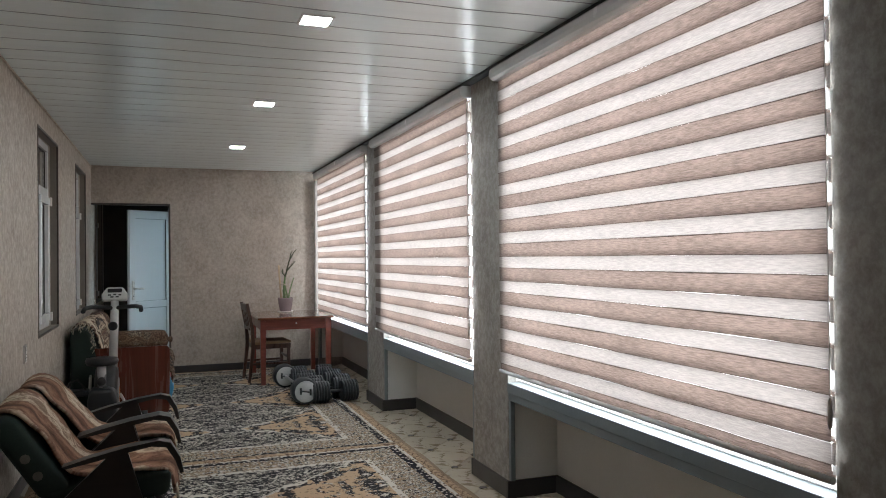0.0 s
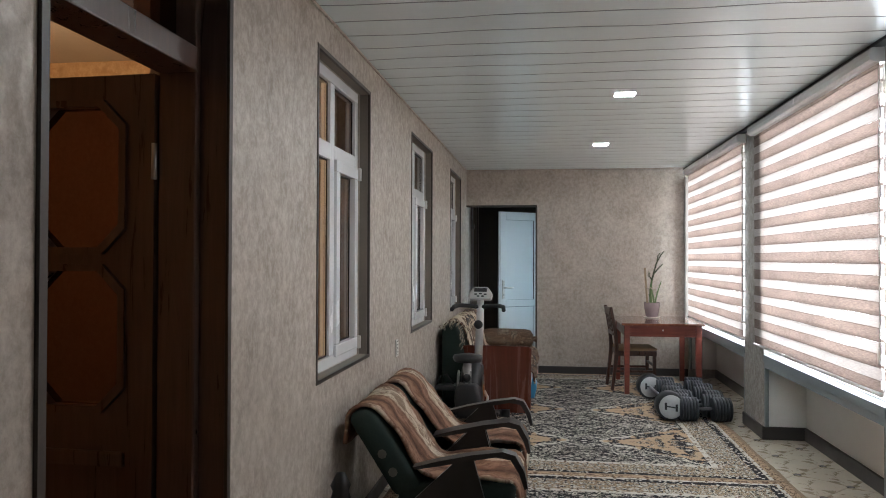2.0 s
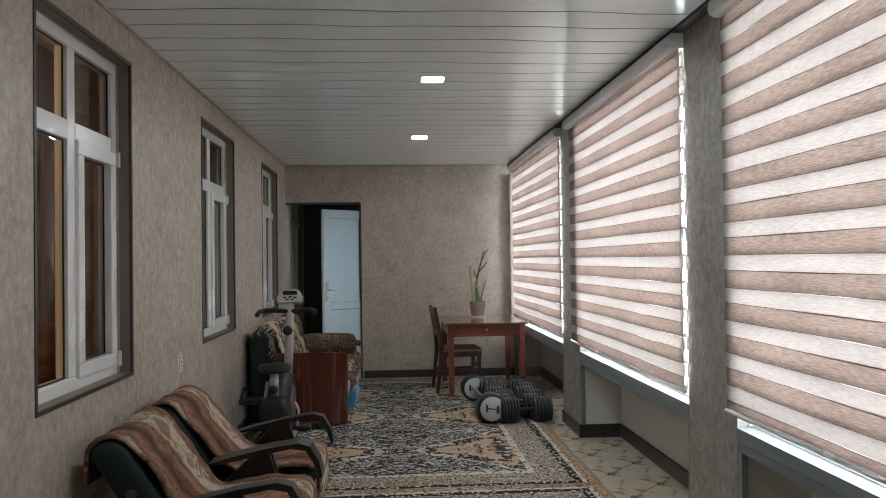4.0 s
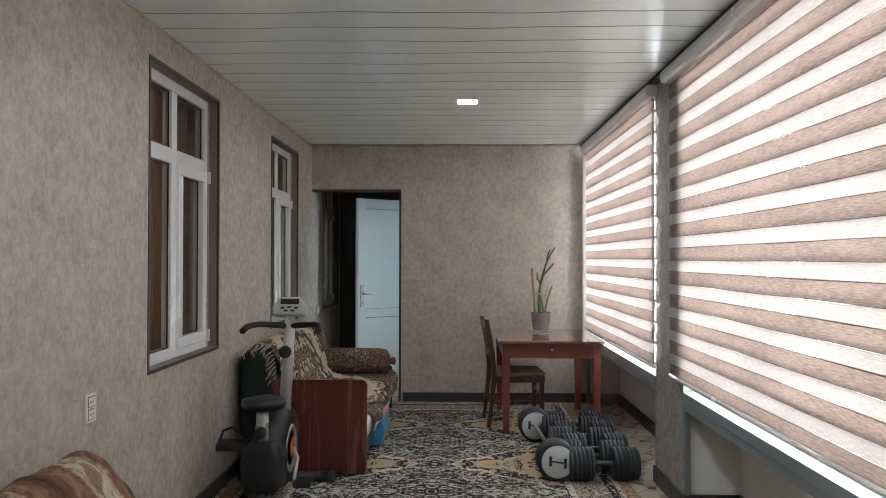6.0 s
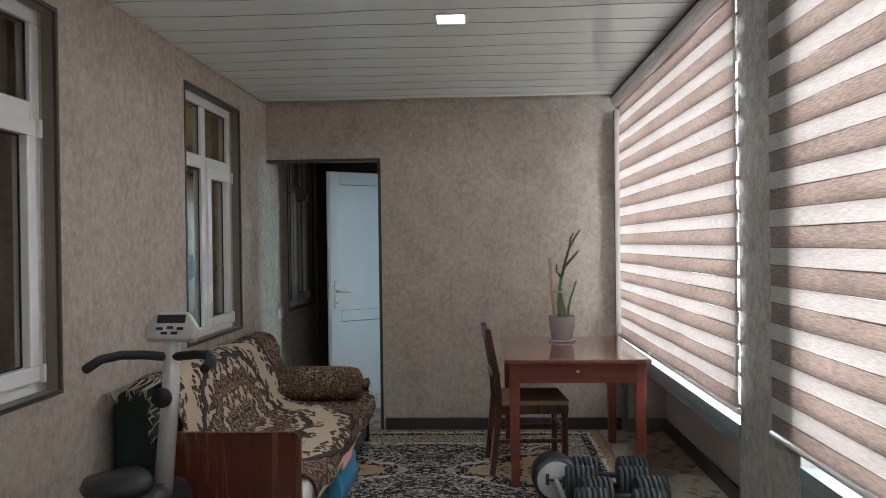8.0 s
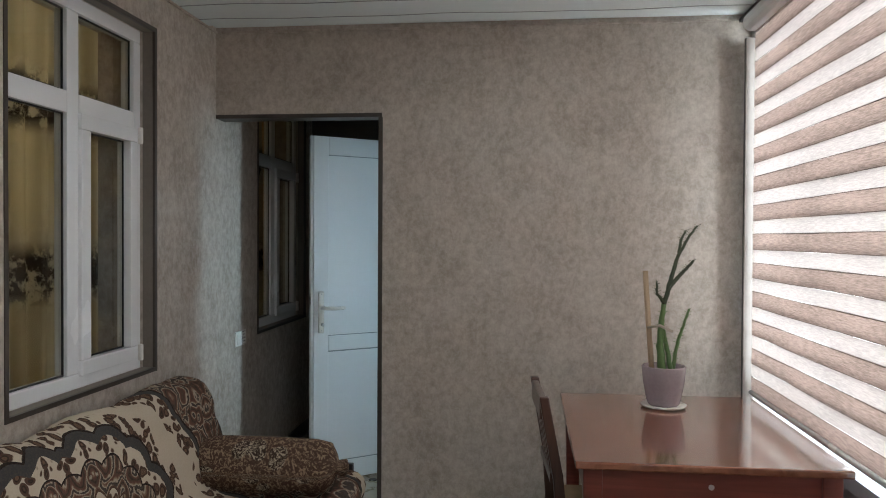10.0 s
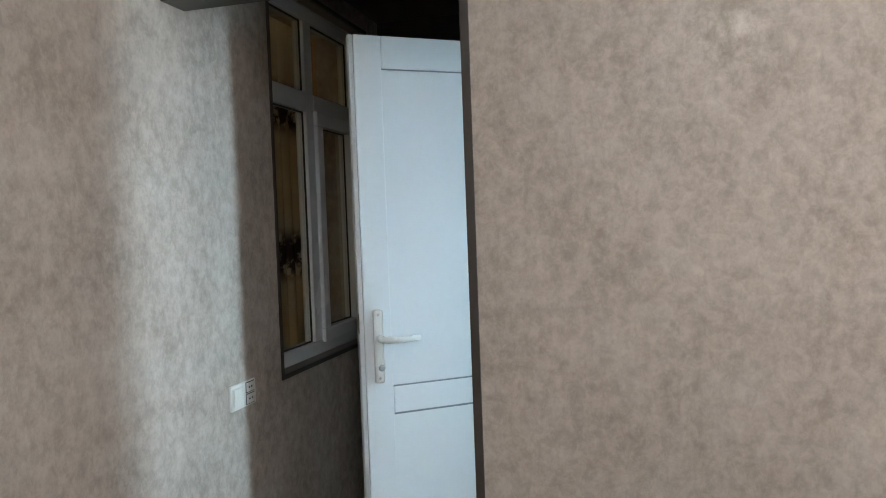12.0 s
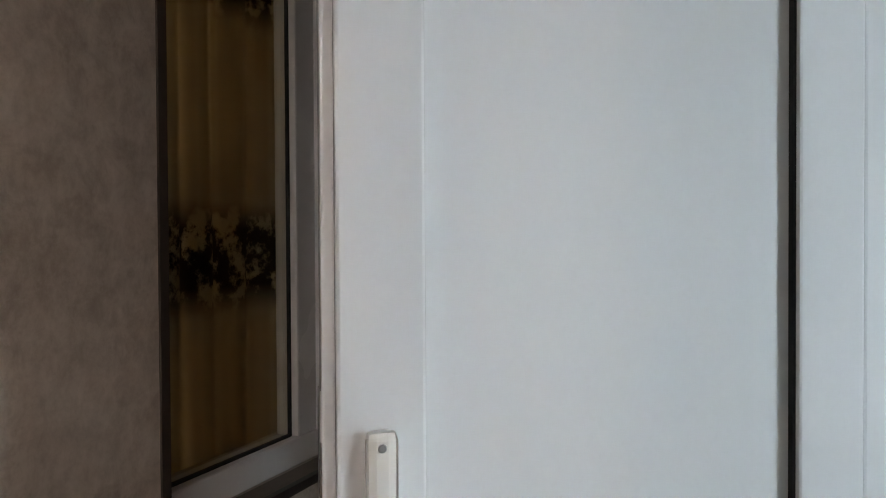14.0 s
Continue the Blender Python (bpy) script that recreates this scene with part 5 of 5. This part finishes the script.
def potted_plant():
    ob = thing("potted_plant", (1.553, 8.41, 0.7375), "spiny branching succulent in a glossy mauve ceramic pot", "potted plant")
    part("saucer", lathe(bmesh.new(), [(0.05, 0.0), (0.085, 0.004), (0.092, 0.012), (0.088, 0.014), (0.06, 0.008)], n=32), M_WHITE, ob, "pale saucer")
    part("pot", lathe(bmesh.new(), [(0.058, 0.009), (0.066, 0.02), (0.082, 0.10), (0.088, 0.165), (0.084, 0.17), (0.078, 0.165), (0.074, 0.14)], n=40), M_POT, ob)
    part("soil", lathe(bmesh.new(), [(0.0, 0.15), (0.076, 0.145)], n=24), M_SOIL, ob)
    part("stick", tube(bmesh.new(), [(-0.045, 0.01, 0.14), (-0.062, 0.01, 0.35), (-0.075, 0.012, 0.555)], 0.011, 8), M_STICK, ob, "pale wooden support stick")
    random.seed(9)

    def stem(points, r0, r1, mat, spines=True):
        pts = []
        P = [Vector(p) for p in points]
        for a, b in zip(P, P[1:]):
            pts += [a.lerp(b, i / 5) + Vector((random.uniform(-0.002, 0.002), random.uniform(-0.002, 0.002), 0)) for i in range(5)]
        pts.append(P[-1])
        k = len(pts)
        bm = tube(bmesh.new(), pts, [r0 + (r1 - r0) * i / (k - 1) + 0.0012 * (i % 2) for i in range(k)], 8)
        if spines:
            for i in range(2, k):
                for q in range(3):
                    a = random.uniform(0, math.tau)
                    d = Vector((math.cos(a), math.sin(a), 0.4))
                    tube(bm, [pts[i], pts[i] + d * (r1 + 0.014)], [0.0014, 0.0005], 4, False)
        part("stem", bm, mat, ob)

    stem([(-0.005, 0, 0.145), (-0.016, 0.0, 0.25), (-0.012, 0, 0.33), (-0.002, 0, 0.42)], 0.017, 0.009, M_STEM)
    stem([(0.03, 0, 0.145), (0.012, 0.0, 0.24), (-0.008, 0, 0.33)], 0.010, 0.007, M_STEM)
    stem([(0.035, 0.01, 0.145), (0.055, 0.01, 0.26), (0.078, 0.01, 0.33), (0.10, 0.01, 0.40)], 0.008, 0.004, M_STEM)
    stem([(-0.002, 0, 0.42), (0.02, 0.0, 0.49), (0.055, 0, 0.535), (0.09, 0, 0.57), (0.115, 0.0, 0.60)], 0.010, 0.004, M_TWIG)
    stem([(0.015, 0, 0.48), (0.04, 0.01, 0.57), (0.06, 0.01, 0.63), (0.10, 0.01, 0.70), (0.13, 0.01, 0.74)], 0.009, 0.003, M_TWIG)
    stem([(0.058, 0.01, 0.63), (0.066, 0.01, 0.68), (0.085, 0.02, 0.72)], 0.006, 0.003, M_TWIG)
    stem([(-0.004, 0, 0.43), (-0.028, 0.0, 0.46), (-0.032, 0, 0.51)], 0.007, 0.003, M_TWIG)
    part("ribbon", tube(bmesh.new(), [(-0.07, -0.012, 0.325), (-0.02, -0.024, 0.335), (0.03, -0.02, 0.31)], 0.006, 6), M_FRINGE, ob, "pale tie ribbon")
    return ob


potted_plant()


# ---- weights ----
def disc_profile(r, t, x):
    return [(r * 0.25, x), (r * 0.93, x), (r, x + t * 0.2), (r, x + t * 0.8), (r * 0.93, x + t), (r * 0.25, x + t)]


def dumbbell(r=0.102, count=6, t=0.026, gap=0.12):
    ob = thing("dumbbell", (0, 0, r), "black dumbbell with ribbed round plates and a steel grip", "dumbbell", "dumbbells on the floor")
    part("grip", tube(bmesh.new(), [(-gap / 2 - count * t, 0, 0), (gap / 2 + count * t, 0, 0)], 0.016, 12), M_IRON, ob)
    for s in (-1, 1):
        for i in range(count):
            x = s * gap / 2 + (i * t if s > 0 else -(i + 1) * t)
            part("plate", lathe(bmesh.new(), disc_profile(r * (1.0 if 0 < i < count - 1 else 0.97), t * 0.93, x), "x", n=26), M_IRON, ob)
        part("collar", tube(bmesh.new(), [(s * (gap / 2 + count * t), 0, 0), (s * (gap / 2 + count * t + 0.014), 0, 0)], 0.026, 12), M_IRON, ob)
    return ob


first = dumbbell()
ROW = [(1.72, 6.42, 2), (1.675, 6.60, -5), (1.73, 6.79, 4), (1.67, 6.98, -3), (1.72, 7.17, 3), (1.665, 7.35, -4), (1.70, 7.53, 2)]
first.matrix_basis = pose(1.72, 6.42, 0.112, 12, 0, 2)
for i, (x, y, a) in enumerate(ROW[1:]):
    copy_thing(first, pose(x, y, 0.112, 20 * i, 0, a))

M_DISC = plain("scuffed_silver_disc", (0.46, 0.48, 0.48), 0.35, 0.18, 14, bump=0.1)


def barbell():
    ob = thing("barbell", (1.415, 6.94, 0.133), "short barbell with thick black end weights and pale silver faces", "barbell")
    part("bar", tube(bmesh.new(), [(0, -0.5, 0), (0, 0.5, 0)], 0.014, 12), M_METAL, ob)
    for y in (-0.50, 0.50):
        bm = lathe(bmesh.new(), [(0.03, y - 0.075), (0.108, y - 0.075), (0.12, y - 0.06), (0.12, y + 0.06), (0.108, y + 0.075), (0.03, y + 0.075)], "y", n=40)
        w = part("weight", bm, M_IRON, ob)
        for s in (-1, 1):
            part("face", lathe(bmesh.new(), [(0.0, y + s * 0.079), (0.096, y + s * 0.079), (0.1, y + s * 0.076)], "y", n=36), M_DISC, w, "pale silver face")
        em = tube(bmesh.new(), [(-0.05, y - 0.082, 0.008), (0.05, y - 0.082, -0.008)], 0.006, 6)
        for s in (-1, 1):
            box(em, (s * 0.045 - 0.009, y - 0.085, -0.03 - s * 0.007), (s * 0.045 + 0.009, y - 0.079, 0.03 - s * 0.007))
        part("emblem", em, M_IRON, w, "dark dumbbell-shaped emblem")
    ob.rotation_euler = (0, 0, radians(2))
    return ob


barbell()
roll = tagged(link("massage_roller", lathe(bmesh.new(), [(0.0, 0.0), (0.05, 0.002), (0.052, 0.03), (0.034, 0.05)] + [(0.045 if i % 2 else 0.036, 0.06 + i * 0.028) for i in range(12)] + [(0.02, 0.42), (0.0, 0.425)], n=20), M_BLACKWOOD), "dark ribbed wooden roller standing behind the armchair", "roller")
roll.location = (-0.52, 2.98, 0.021)


# ---- floor tiles, laid on the diagonal with dark corner pieces ----
def tile_mesh(name, s, cut, h, material):
    c = s / 2
    o = [(-c + cut, -c), (c - cut, -c), (c, -c + cut), (c, c - cut), (c - cut, c), (-c + cut, c), (-c, c - cut), (-c, -c + cut)] if cut else [(-c, -c), (c, -c), (c, c), (-c, c)]
    bm = bmesh.new()
    k = len(o)
    lo = [bm.verts.new((x, y, 0)) for x, y in o]
    mid = [bm.verts.new((x, y, h - 0.001)) for x, y in o]
    top = [bm.verts.new((x * 0.988, y * 0.988, h)) for x, y in o]
    bm.faces.new(top)
    for a, b in ((lo, mid), (mid, top)):
        for i in range(k):
            bm.faces.new((a[i], a[(i + 1) % k], b[(i + 1) % k], b[i]))
    bmesh.ops.recalc_face_normals(bm, faces=bm.faces)
    me = bpy.data.meshes.new(name)
    bm.to_mesh(me)
    bm.free()
    me.materials.append(material)
    return me


def tile_material():
    n = Nodes("beige_floor_tile")
    rnd = n.node("ObjectInfo", "Random")
    a, b = n.noise(9, 5, 0.65), n.noise(60, 3)
    f = n.math("ADD", n.math("MULTIPLY", a, 0.6), n.math("MULTIPLY_ADD", b, 0.2, n.math("MULTIPLY", rnd, 0.2)))
    n.set(Base_Color=n.ramp(f, (0.3, (0.36, 0.30, 0.225)), (0.7, (0.54, 0.47, 0.37))), Roughness=n.ramp(a, (0.3, 0.22), (0.7, 0.38)))
    n.bump(a, 0.05, 0.003)
    return n.m


M_TILE = tile_material()
M_INSET = plain("dark_inset_tile", (0.05, 0.04, 0.035), 0.35, 0.3)
S = 0.333
TILE, INSET = tile_mesh("tile", S - 0.006, 0.028, 0.008, M_TILE), tile_mesh("inset", 0.040, 0, 0.008, M_INSET)
floor_ob = bpy.data.objects["floor"]
rest = bmesh.new()
K = S / math.sqrt(2)
for i in range(-4, 14):
    for j in range(-10, 50):
        if (i + j) % 2:
            continue
        x, y = WL + i * K, YB + j * K
        if not (WL - 0.2 < x < RECESS + 0.15 and YB - 0.15 < y < 10.9):
            continue
        if x > 1.55 and 1.5 < y < 9.0 or (x < 0.4 and y > 8.9):
            for me, px, py in ((TILE, x, y), (INSET, x, y + K)):
                if py > 10.88 or px > RECESS + 0.14:
                    continue
                ob = new(me.name, me)
                ob.parent = floor_ob
                ob.matrix_basis = pose(px, py, -0.008, 0, 0, 45)
        else:
            box(rest, (-S / 2 + 0.004, -S / 2 + 0.004, -0.008), (S / 2 - 0.004, S / 2 - 0.004, 0.0), 0, pose(x, y, 0, 0, 0, 45))
tagged(part("tiles", rest, M_TILE, floor_ob), kind="stuff")
